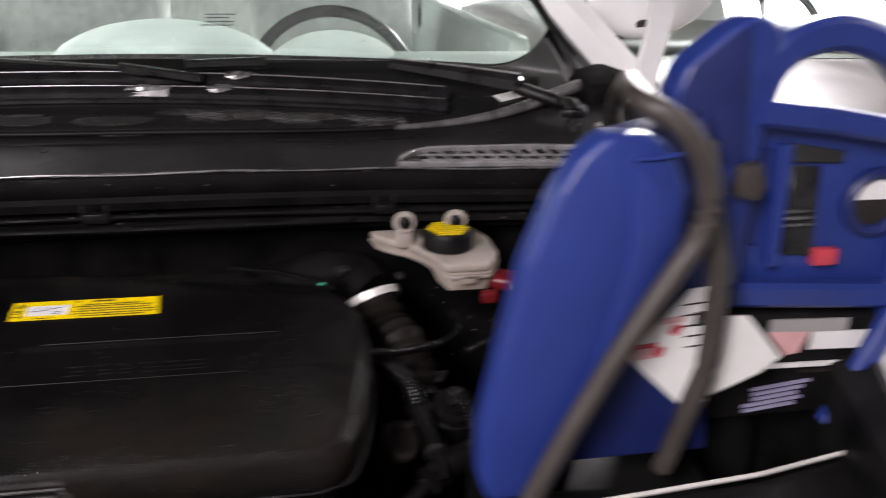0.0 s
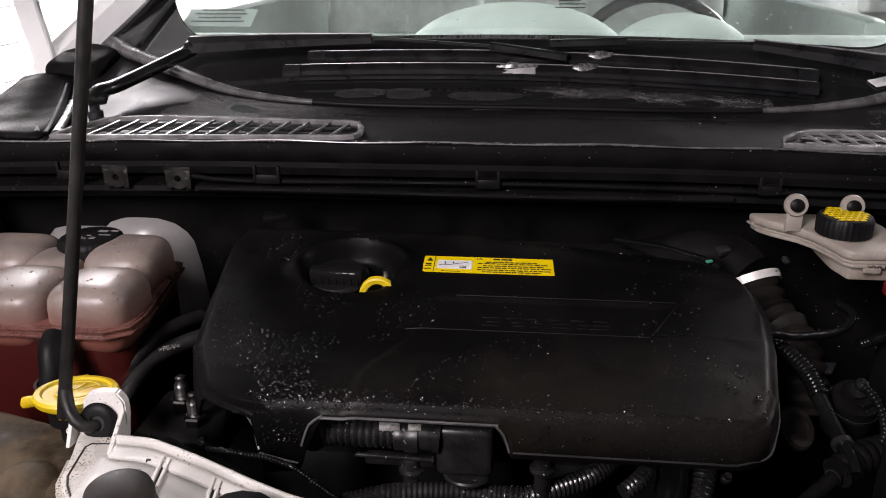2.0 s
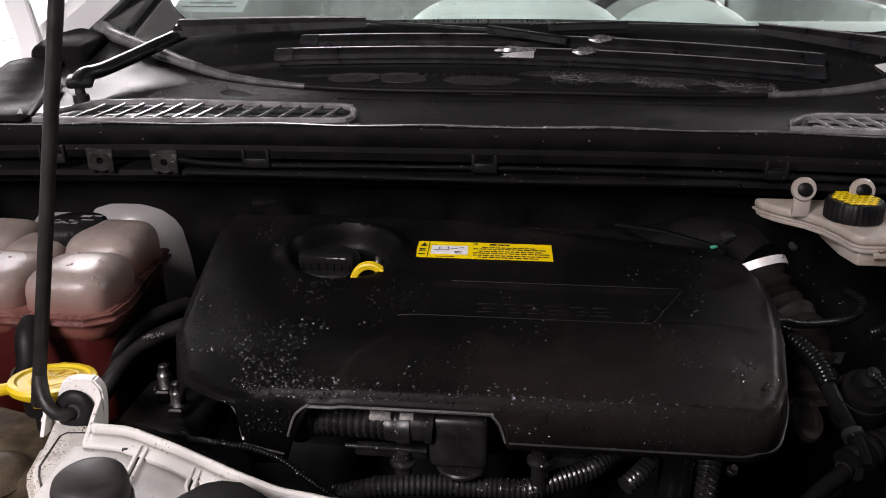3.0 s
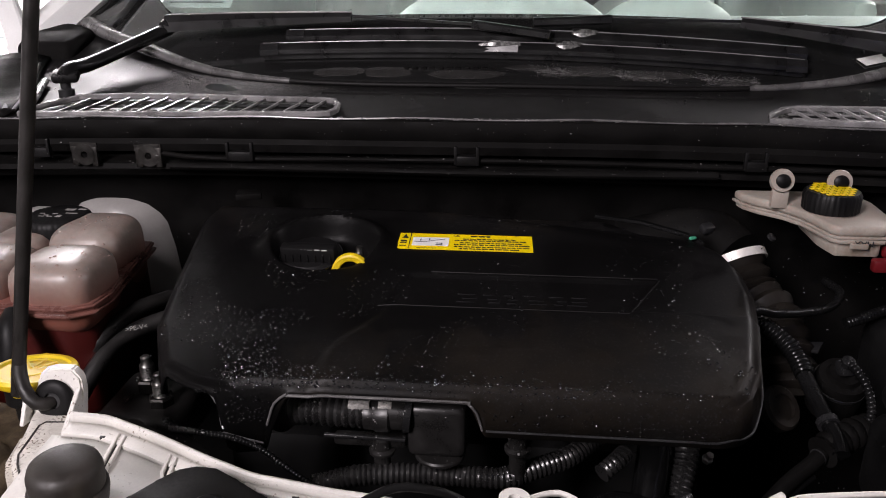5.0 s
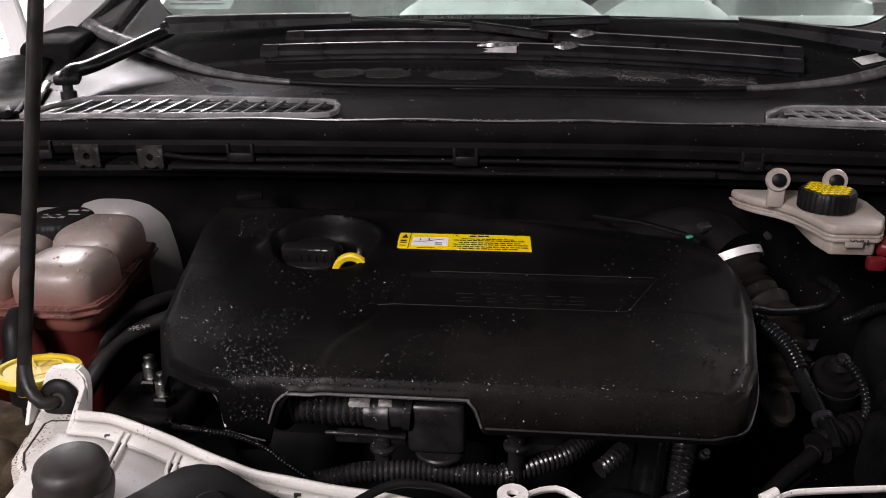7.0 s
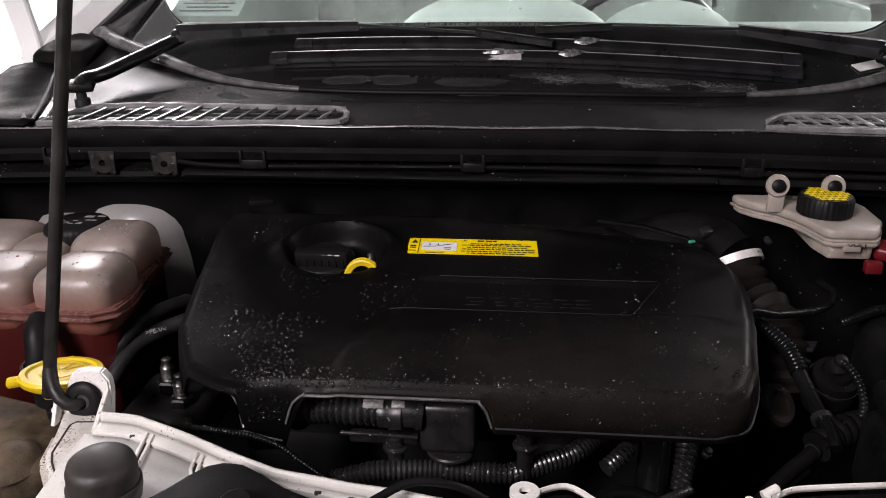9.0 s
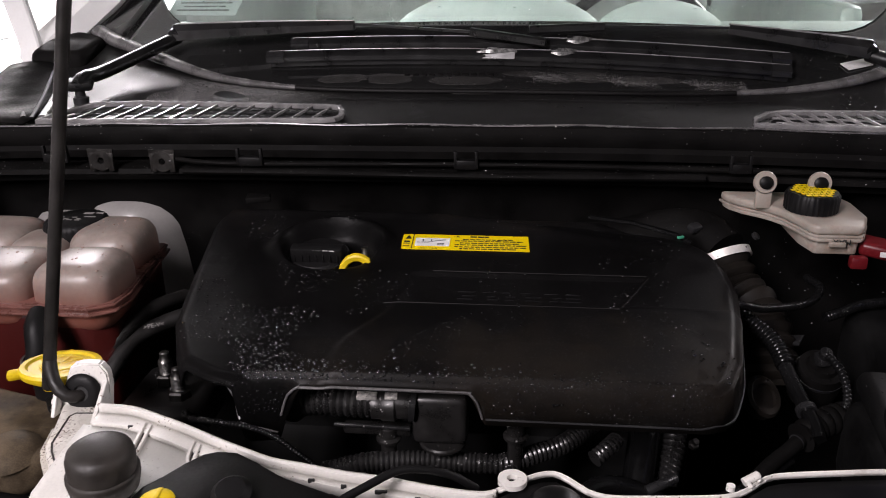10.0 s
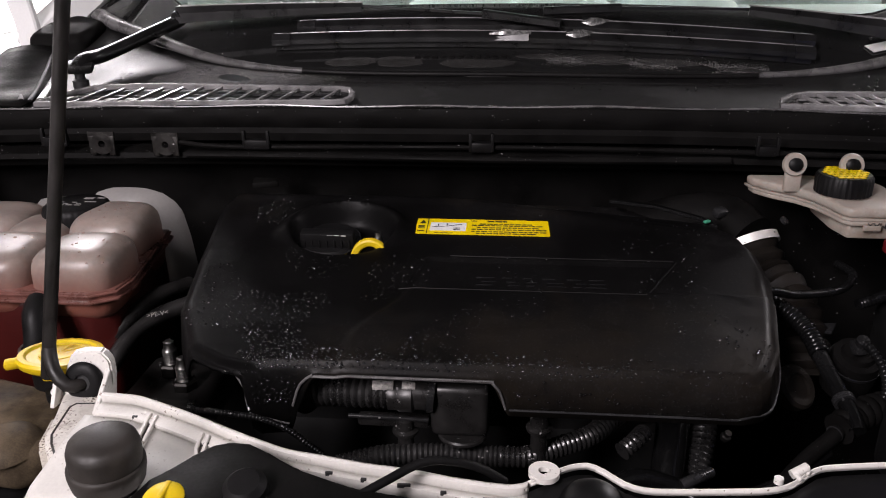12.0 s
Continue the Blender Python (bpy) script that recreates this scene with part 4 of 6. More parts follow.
def cover_height(x, y):
    z = cover_z(x, y)
    d = math.hypot((x + 0.229) / 0.060, (y - 0.397) / 0.046)
    z += 0.009 * math.exp(-((d - 1.0) / 0.20) ** 2) * smooth01((y - 0.36) / 0.03)
    z -= 0.020 * smooth01((1.0 - d) / 0.20)
    edge = 0.118 - (0.356 - y) * 0.62
    inside = smooth01((y - 0.296) / 0.003) * smooth01((0.352 - y) / 0.003) * smooth01((x + 0.150 + (y - 0.3) * -0.3) / 0.006) * smooth01((edge - x) / 0.003)
    z -= 0.003 * inside
    step = -0.150 - 0.045 * smooth01((0.30 - y) / 0.09)
    z += 0.0016 * smooth01((x - step) / 0.010) * smooth01((0.302 - y) / 0.004)
    # the front band breaks forward along a soft crease
    z += 0.0034 * max(0.0, 1 - abs(y - 0.236) / (0.05 if y < 0.236 else 0.06)) * smooth01((right_x(y) - x) / 0.06) * smooth01((x - left_x(y)) / 0.06)
    # rear crown falls away, with a crease that runs slantwise
    z -= 0.022 * smooth01((y - 0.462 + 0.16 * max(0, x + 0.10)) / 0.05)
    z += 0.003 * math.exp(-((y - 0.470 + 0.22 * max(0, x + 0.14)) / 0.010) ** 2)
    e = min(x - left_x(y), right_x(y) - x, (y - 0.186) * 2.0, 0.51 - y)
    z -= 0.009 * (1 - smooth01(e / 0.014)) ** 2
    z -= 0.006 * smooth01((-0.27 - x + 0.5 * (0.25 - y)) / 0.05)
    return z


def engine_cover():
    c = thing("engine_cover", (-0.08, 0.33, 0.85), "wet black plastic engine cover with dried water stains", "engine cover")
    y0, y1, nu, nv = 0.186, 0.51, 240, 150
    bm = bmesh.new()
    grid = []
    for j in range(nv):
        y = y0 + (y1 - y0) * j / (nv - 1)
        grid.append([bm.verts.new((x, y, cover_height(x, y))) for x in span(left_x(y), right_x(y), nu)])
    for j in range(nv - 1):
        for i in range(nu - 1):
            bm.faces.new((grid[j][i], grid[j][i + 1], grid[j + 1][i + 1], grid[j + 1][i]))
    ring = grid[0] + [r[-1] for r in grid[1:]] + grid[-1][-2::-1] + [r[0] for r in grid[-2:0:-1]]

    def foot(v):
        x, y = v.co.x, v.co.y
        front = smooth01((0.24 - y) / 0.03)
        arch = smooth01((x + 0.232) / 0.022) * smooth01((-0.045 - x) / 0.016) * front
        side = smooth01((-0.268 - x) / 0.012) * smooth01((x + 0.348) / 0.02) * smooth01((0.26 - y) / 0.02)
        depth = 0.040 - 0.006 * smooth01((x + 0.10) / 0.06) + 0.020 * smooth01((-0.228 - x) / 0.008) * smooth01((x + 0.30) / 0.02) * front
        return v.co.z - depth + (depth - 0.002) * max(arch, side)

    prev = ring
    for k in (0.3, 1.0):
        row = []
        for v in ring:
            out = Vector((v.co.x + 0.085, (v.co.y - 0.34) * 1.2, 0)).normalized()
            row.append(bm.verts.new(v.co + out * 0.004 * k + Vector((0, 0, (foot(v) - v.co.z) * k))))
        for i in range(len(ring)):
            j = (i + 1) % len(ring)
            bm.faces.new((prev[i], prev[j], row[j], row[i]))
        prev = row
    solid(part("shell", bm, COVER, c, smooth=50), 0.003)
    # the rolled lower edge and the rim of the front arch; pale tubes paint their highlights
    edge = [(x, 0.1822, cover_height(x, 0.187) - 0.0295) for x in span(-0.045, 0.144, 10)] + [(x, y, cover_height(x - 0.0055, y + 0.0015) - 0.0300) for x, y in [(right_x(y) + 0.0042, y - 0.001) for y in (0.188, 0.192, 0.20, 0.215, 0.24, 0.27, 0.30, 0.33)]]
    part("lower_rim", tube(edge, 0.0011, 8, 0.01), GREYPL, c)
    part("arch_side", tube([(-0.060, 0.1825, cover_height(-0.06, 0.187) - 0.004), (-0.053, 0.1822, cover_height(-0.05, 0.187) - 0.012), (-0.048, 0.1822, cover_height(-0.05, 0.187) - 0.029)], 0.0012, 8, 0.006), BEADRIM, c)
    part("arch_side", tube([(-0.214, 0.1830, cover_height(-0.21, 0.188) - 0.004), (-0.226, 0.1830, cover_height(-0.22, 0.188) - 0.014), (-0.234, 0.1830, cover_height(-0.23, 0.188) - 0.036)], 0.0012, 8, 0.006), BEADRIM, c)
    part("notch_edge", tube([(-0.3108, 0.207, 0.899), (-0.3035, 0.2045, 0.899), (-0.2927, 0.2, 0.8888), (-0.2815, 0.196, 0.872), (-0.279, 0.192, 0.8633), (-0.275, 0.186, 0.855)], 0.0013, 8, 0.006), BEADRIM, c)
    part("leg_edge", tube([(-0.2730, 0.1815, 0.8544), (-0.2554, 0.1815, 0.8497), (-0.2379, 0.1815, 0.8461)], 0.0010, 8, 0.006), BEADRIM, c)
    # raised unreadable lettering in the sunk panel
    bars = []
    pick = random.Random(21)
    for x, w in ((-0.070, 0.018), (-0.047, 0.014), (-0.029, 0.016), (-0.007, 0.018), (0.017, 0.014), (0.037, 0.018)):
        for y in (0.3105, 0.3160, 0.3225):
            u, k = x + pick.uniform(-0.004, 0.004), w * pick.uniform(0.5, 1.1)
            bars.append(box(u, y, cover_z(u, y) - 0.0026, k, 0.0009, 0.0011, 0.0003, (11.8, 0, 0)))
    part("raised_lettering", joined(*bars), WETPL, c)
    part("edge_tag", box(0.160, 0.434, cover_z(0, 0.434) - 0.001, 0.008, 0.004, 0.003, 0.001, (0, 0, 30)), GREEN, c, "small green tag")
    part("rear_strap", along(rect(0.007, 0.004), [(0.060, 0.474, 0.962), (0.110, 0.462, 0.960), (0.155, 0.445, 0.953), (0.172, 0.438, 0.946)]), HOSE, c, "black rubber strap at the rear corner")

    def bead(r):
        y = 0.188 + 0.29 * r.random() ** 1.9
        x = r.uniform(-0.36, 0.19) if r.random() < 0.6 else r.gauss(-0.26, 0.06)
        if not left_x(y) + 0.004 < x < right_x(y) - 0.004 or math.hypot((x + 0.229) / 0.06, (y - 0.397) / 0.046) < 1:
            return None
        if noise.noise((x * 14, y * 14, 1.0)) < (-0.25 if y < 0.205 else 0.05 if x < -0.12 else 0.10):
            return None
        return x, y, cover_height(x, y) + 0.0001
    drops("cover_drops", bead, 6500, "beads of water on the engine cover", 0.0003, 0.0014, 8)

    def rim_bead(r):
        x = r.uniform(-0.30, 0.16)
        y = r.uniform(0.1865, 0.193)
        return x, y, cover_height(x, y) + 0.0001
    drops("rim_drops", rim_bead, 500, "beads of water along the cover's front edge", 0.0003, 0.0010, 9)

    def skirt_bead(r):
        x = r.uniform(-0.05, 0.15) if r.random() < 0.7 else r.uniform(-0.27, -0.23)
        return x, 0.1828, cover_height(x, 0.187) - 0.030 * r.random() ** 0.6
    drops("skirt_drops", skirt_bead, 260, "beads of water running down the cover's skirt", 0.0004, 0.0011, 10)
    front = [(x, 0.2958) for x in span(-0.155, 0.081, 16)] + [(0.081 + 0.0345 * t, 0.296 + 0.056 * t) for t in span(0.1, 1, 8)]
    part("panel_edge", tube([(x, y, cover_height(x, y - 0.003) + 0.0007) for x, y in front if y < 0.297], 0.0005, 6, 0.02), COWL, c)
    part("panel_edge", tube([(x, y, cover_height(x + 0.004, y) + 0.0004) for x, y in front if y > 0.296], 0.0005, 6, 0.02), COWL, c)
    part("panel_edge", tube([(x, 0.3535, cover_height(x, 0.356) + 0.0002) for x in span(-0.11, 0.113, 12)], 0.0007, 6, 0.02), COWL, c)
    # bright line of the arch edge, painted as a pale tube
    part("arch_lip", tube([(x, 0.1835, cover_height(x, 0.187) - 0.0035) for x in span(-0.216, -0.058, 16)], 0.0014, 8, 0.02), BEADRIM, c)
    return c


engine_cover()


def on_cover(x, y, h=0.0):
    return (x, y, cover_z(x, y) + h)


def sticker():
    x0, x1, y0, y1 = -0.1525, -0.008, 0.394, 0.424
    s = lone("warning_sticker", prism([(x0, y0), (x1, y0), (x1 - 0.002, y1), (x0 + 0.001, y1)], 0.8664, 0.8670, 0, slope=(0, 0.209)), STICKER,
             "yellow oil warning sticker with a white diagram and dark print", "sticker", smooth=0)
    tilt = math.degrees(math.atan(0.209))

    def bar(u, v, w, h, lift=0.0011):
        x, y = x0 + (x1 - x0) * u, y0 + (y1 - y0) * v
        return box(x, y, cover_z(x, y) + lift, w * (x1 - x0), h * (y1 - y0), 0.0002, 0, (tilt, 0, 0))

    part("white_field", bar(0.245, 0.48, 0.27, 0.56), PAPER, s)
    lines = [bar(0.09, 0.5, 0.006, 1.0)]
    for v, a, b in ((0.70, 0.48, 0.86), (0.60, 0.42, 0.93), (0.46, 0.46, 0.90), (0.34, 0.42, 0.95), (0.20, 0.42, 0.97), (0.08, 0.46, 0.88)):
        u = a
        while u < b:
            w = 0.02 + 0.03 * random.random()
            lines.append(bar(min(u + w / 2, b), v, w, 0.055))
            u += w + 0.008
    lines += [bar(0.22, 0.06, 0.14, 0.03), bar(0.045, 0.48, 0.045, 0.10), bar(0.045, 0.36, 0.05, 0.05), bar(0.045, 0.18, 0.05, 0.05)]
    lines += [bar(0.56, 0.885, 0.05, 0.09), bar(0.62, 0.885, 0.05, 0.09), bar(0.665, 0.885, 0.03, 0.09)]
    part("print", joined(*lines), INK, s)
    tri = prism([(x0 + 0.004, y0 + 0.020), (x0 + 0.011, y0 + 0.020), (x0 + 0.0075, y0 + 0.027)], 0.8671, 0.8673, 0, slope=(0, 0.209))
    part("warning_triangle", tri, INK, s)
    ln = [(x0 + 0.018, y0 + 0.013), (x0 + 0.03, y0 + 0.0135), (x0 + 0.04, y0 + 0.0165), (x0 + 0.050, y0 + 0.019)]
    part("diagram_lines", joined(along(rect(0.0008, 0.0003), [on_cover(x, y, 0.0013) for x, y in ln]), bar(0.17, 0.58, 0.008, 0.14, 0.0013), bar(0.235, 0.60, 0.008, 0.12, 0.0013), bar(0.31, 0.38, 0.05, 0.04, 0.0013), bar(0.31, 0.29, 0.05, 0.04, 0.0013)), INK, s)
    m = Matrix.Translation(on_cover(x0 + (x1 - x0) * 0.405, y0 + (y1 - y0) * 0.845, 0.0012)) @ Euler((radians(tilt), 0, 0)).to_matrix().to_4x4()
    part("capacity_print", letters("1.5L", 0.0042, m), INK, s, smooth=0)


sticker()


def oil_filler():
    c = thing("oil_filler_cap", (-0.245, 0.395, 0.93), "black oil filler cap with a bar grip", "filler cap")
    part("disc", lathe([(0, 0), (0.034, 0), (0.034, 0.010), (0.031, 0.013), (0, 0.014)], (-0.245, 0.397, 0.929), (0, -0.2, 1), 40, 20, 0.001), RUBBER, c)
    part("grip", joined(box(-0.243, 0.380, 0.946, 0.058, 0.014, 0.020, 0.003, (12, 0, 1)), *[box(-0.267 + 0.008 * i, 0.3735, 0.942, 0.0016, 0.002, 0.010, 0.0005, (12, 0, 1)) for i in range(7)]), RUBBER, c)
    part("rim", lathe([(0.0325, 0), (0.0345, 0), (0.0345, 0.002), (0.0325, 0.002)], (-0.245, 0.394, 0.9375), (0, -0.2, 1), 40), WETPL, c)
    part("print", joined(*[box(-0.262 + 0.0075 * i, 0.3722, 0.9525 - 0.0002 * (i % 2), 0.0055, 0.0004, 0.0010, 0, (12, 0, 1)) for i in range(6)]), PAPER, c)
    d = thing("dipstick", (-0.198, 0.372, 0.925), "yellow dipstick loop in its steel tube", "dipstick")
    loop = [(-0.196 + 0.0165 * math.cos(a), 0.366 + 0.004 * math.sin(a), 0.930 + 0.017 * math.sin(a)) for a in span(-0.15, math.pi + 0.15, 18)]
    part("loop", along(rect(0.008, 0.008, -0.004), loop, up=(0, 1, 0.2)), YELLOW, d)
    part("tube", lathe([(0, -0.02), (0.005, -0.02), (0.005, 0.012), (0.0035, 0.014), (0.0035, 0.020), (0, 0.020)], (-0.190, 0.385, 0.933), (0, 0, 1), 16), ZINC, d)


oil_filler()


# ---- below the front of the cover ----
def front_pipes():
    c = thing("breather_pipe", (-0.15, 0.225, 0.80), "black ribbed breather pipe with a smooth coupling", "pipe")
    part("ribbed_hose", tube([(-0.238, 0.232, 0.840), (-0.218, 0.213, 0.861), (-0.152, 0.210, 0.863)], 0.0140, 18, rib=0.0028, pitch=0.006), WETHOSE, c)
    part("coupling", lathe([(0.0, 0), (0.014, 0), (0.014, 0.008), (0.0155, 0.010), (0.0155, 0.022), (0.013, 0.024), (0.013, 0.036), (0, 0.036)], (-0.153, 0.210, 0.863), (1, 0, 0.0), 24), WETRUB, c)
    sol = part("solenoid", box(-0.089, 0.214, 0.853, 0.052, 0.030, 0.052, 0.007, (0, 0, 0), 3), WETRUB, c, "wet black solenoid body")
    part("bolt_row", joined(*[lathe([(0, 0), (0.0028, 0), (0.0028, 0.0012), (0, 0.0014)], (-0.106 + 0.009 * i, 0.2005, 0.872 - 0.004 * (i % 2)), (0, -1, 0.2), 10) for i in range(4)]), WETPL, sol)
    part("neck", lathe([(0, 0), (0.013, 0), (0.013, 0.020), (0, 0.020)], (-0.131, 0.210, 0.866), (1, 0, -0.1), 24), WETRUB, c)
    part("base_flange", lathe([(0, 0), (0.021, 0), (0.0225, 0.0015), (0.0225, 0.0035), (0.021, 0.005), (0, 0.005)], (-0.087, 0.212, 0.822), (0, 0, 1), 32), WETRUB, c)
    part("strap", lathe([(0.0155, 0), (0.0175, 0), (0.0175, 0.006), (0.0155, 0.006)], (-0.117, 0.210, 0.866), (1, 0, -0.1), 24), WETPL, c)
    for x, w in ((-0.157, 0.019), (-0.134, 0.012)):
        part("metal_plate", box(x, 0.204, 0.8755, w, 0.008, 0.0044, 0.0006, (15, 0, 3)), PLATE, c, "dull speckled metal plate")
    part("plate_clip", box(-0.139, 0.203, 0.8712, 0.017, 0.003, 0.0012, 0.0003), PLATE, c, "bright clip")
    part("saddle", tube([(-0.190, 0.205, 0.842), (-0.1542, 0.205, 0.8415), (-0.117, 0.205, 0.8406)], 0.0022, 10, 0.006), WETPL, c)
    part("saddle_web", box(-0.150, 0.214, 0.834, 0.066, 0.012, 0.010, 0.003), WETRUB, c)
    for x, z in ((-0.139, 0.818), (-0.018, 0.827)):
        part("post", lathe([(0, -0.02), (0.0075, -0.02), (0.0075, 0.004), (0.0115, 0.006), (0.0120, 0.009), (0.0085, 0.011), (0.0080, 0.020), (0.005, 0.022), (0, 0.022)], (x, 0.210, z), n=24), WETRUB, c)


front_pipes()


def hose(name, label, pts, r, material=HOSE, rib=0.0, pitch=0.006, flat=1.0, cuff=()):
    c = thing(name, pts[0], label, "hose")
    part("sleeve", tube(pts, r, 16, 0.008, rib, pitch, flat), material, c)
    for p, d, rr, ln, m_ in cuff:
        part("cuff", lathe([(0, 0), (rr, 0), (rr, ln), (0, ln)], p, d, 24), m_, c)
    return c


hose("wiring_conduit", "black ribbed wiring conduit in front of the engine", [(-0.20, 0.194, 0.795), (-0.160, 0.1986, 0.805), (-0.104, 0.206, 0.805), (-0.053, 0.206, 0.805), (-0.027, 0.2083, 0.805), (0.003, 0.2250, 0.806), (0.030, 0.242, 0.807), (0.047, 0.262, 0.808), (0.07, 0.29, 0.81)], 0.0100, WETHOSE, rib=0.0016, pitch=0.0048, cuff=(((-0.020, 0.2115, 0.8052), (0.88, 0.47, 0), 0.0108, 0.003, RUBBER),))
hose("flat_hose", "smooth black hose dropping from the engine", [(0.112, 0.30, 0.83), (0.108, 0.258, 0.810), (0.098, 0.215, 0.775)], 0.015)
hose("ribbed_drop_hose", "ribbed black hose dropping from the engine", [(0.145, 0.292, 0.815), (0.138, 0.262, 0.795), (0.128, 0.238, 0.770)], 0.013, WETHOSE, rib=0.0022, pitch=0.0055)
hose("bonnet_cable", "thin black release cable behind the front panel", [(-0.325, 0.190, 0.850), (-0.300, 0.168, 0.864), (-0.2838, 0.165, 0.8645), (-0.2582, 0.165, 0.8610), (-0.2343, 0.165, 0.8510), (-0.2157, 0.165, 0.8357), (-0.192, 0.165, 0.818), (-0.160, 0.168, 0.800)], 0.0029, rib=0.0006, pitch=0.003)
hose("heater_hose", "black hose running under the cover with moulded print", [(-0.475, 0.27, 0.80), (-0.462, 0.315, 0.835), (-0.445, 0.355, 0.853), (-0.395, 0.395, 0.862), (-0.34, 0.41, 0.862)], 0.0095, WETRUB)
m = Matrix.Translation((-0.441, 0.345, 0.8620)) @ Euler((radians(42), 0, radians(30))).to_matrix().to_4x4()
tagged(part("hose_marking", letters(">PE-V<", 0.0075, m), TOWER, next(o for o in scene.objects if o.name == "heater_hose")), "pale moulded letters")
hose("side_hose", "black hose beside the coolant tank", [(-0.48, 0.36, 0.82), (-0.47, 0.33, 0.85), (-0.445, 0.375, 0.872), (-0.42, 0.42, 0.87)], 0.009, WETRUB)
hose("gearbox_hose", "soft black hose sinking beside the engine", [(-0.40, 0.235, 0.80), (-0.385, 0.25, 0.80), (-0.36, 0.245, 0.79), (-0.33, 0.24, 0.77)], 0.020, WETRUB)


def stud(x, y, z):
    c = thing("threaded_stud", (x, y, z), "zinc plated stud with a nut", "stud", "engine mount studs")
    prof = [(0.0, 0), (0.0075, 0)]
    for i in range(7):
        prof += [(0.0062, 0.003 + 0.0026 * i), (0.0075, 0.0043 + 0.0026 * i)]
    prof += [(0.0055, 0.023), (0.0050, 0.032), (0.0035, 0.034), (0, 0.034)]
    prof = [(r, 0.74 * h) for r, h in prof]
    part("shank", lathe(prof, (x, y, z), (0, 0, 1), 20), ZINC, c)
    part("nut", lathe([(0, -0.012), (0.013, -0.012), (0.013, -0.002), (0.011, 0.0), (0, 0.0)], (x, y, z), (0, 0, 1), 6), TABSTEEL, c)


stud(-0.395, 0.294, 0.838)
stud(-0.373, 0.272, 0.832)
lone("engine_mount", box(-0.39, 0.29, 0.80, 0.09, 0.10, 0.045, 0.012, seg=3), WETRUB, "black engine mount bracket", "engine mount")


# ---- air duct and right side of the bay ----
def air_duct():
    c = thing("air_duct", (0.23, 0.46, 0.88), "black ribbed rubber air duct with a steel clamp", "air duct")
    part("bellows", tube([(0.222, 0.482, 0.906), (0.234, 0.457, 0.880), (0.251, 0.425, 0.866), (0.257, 0.395, 0.840), (0.259, 0.37, 0.805)], 0.033, 32, rib=0.0055, pitch=0.0155), DUCT, c)
    part("clamp_band", lathe([(0.0335, 0), (0.0350, 0), (0.0350, 0.0095), (0.0335, 0.0095)], (0.219, 0.487, 0.914), (0.30, -0.60, -0.74), 48), STEEL, c, "bright steel clamp band")
    part("clamp_screw", lathe([(0, 0), (0.005, 0), (0.005, 0.003), (0.003, 0.004), (0, 0.004)], (0.250, 0.468, 0.946), (0.5, -0.4, 0.75), 16), GREYPL, c)
    part("elbow", tube([(0.221, 0.486, 0.918), (0.200, 0.512, 0.930), (0.165, 0.530, 0.926), (0.10, 0.545, 0.905)], 0.030, 28, 0.010), LEDGE, c)
    part("seam_clip", box(0.186, 0.488, 0.948, 0.016, 0.012, 0.010, 0.003, (20, 0, 30)), GREYPL, c)


air_duct()
hose("vacuum_line", "thin braided line looping beside the air duct", [(0.192, 0.325, 0.918), (0.206, 0.332, 0.921), (0.232, 0.350, 0.910), (0.275, 0.380, 0.900), (0.301, 0.400, 0.899), (0.315, 0.425, 0.903), (0.312, 0.46, 0.90)], 0.0046, rib=0.0004, pitch=0.003)
hose("loom_conduit", "black wiring loom running to the front", [(0.195, 0.37, 0.900), (0.214, 0.360, 0.897), (0.233, 0.350, 0.887), (0.246, 0.335, 0.877), (0.251, 0.310, 0.866)], 0.0095, rib=0.0010, pitch=0.0045)
hose("wet_pipe", "smooth wet black pipe running to the front", [(0.250, 0.314, 0.867), (0.255, 0.285, 0.855), (0.259, 0.260, 0.846), (0.262, 0.240, 0.840), (0.262, 0.228, 0.834)], 0.0074, HOSE, cuff=(((0.2585, 0.262, 0.847), (0.1, -0.9, -0.3), 0.0100, 0.006, GREYPL),))
hose("side_line", "thin black line at the side of the bay", [(0.318, 0.405, 0.876), (0.335, 0.410, 0.880), (0.365, 0.425, 0.884), (0.42, 0.45, 0.88)], 0.006, rib=0.0008, pitch=0.004)
hose("boot_hose", "black hose with a ribbed boot and a grey ring", [(0.190, 0.190, 0.800), (0.215, 0.210, 0.815), (0.240, 0.228, 0.825), (0.248, 0.236, 0.828)], 0.0070, LEDGE, cuff=(((0.2445, 0.233, 0.8265), (0.75, 0.6, 0.15), 0.0078, 0.0014, GREYPL),))
hose("rubber_boot", "ribbed black rubber boot", [(0.250, 0.238, 0.829), (0.275, 0.256, 0.835), (0.30, 0.27, 0.835)], 0.0150, LEDGE, rib=0.0022, pitch=0.009)
hose("lower_line", "thin wet black line low in the bay", [(0.10, 0.150, 0.80), (0.15, 0.170, 0.80), (0.20, 0.200, 0.80), (0.24, 0.23, 0.81)], 0.006)
hose("vent_hose", "black hose low behind the front panel", [(0.03, 0.15, 0.80), (0.06, 0.175, 0.81), (0.10, 0.18, 0.80), (0.13, 0.16, 0.79)], 0.009)

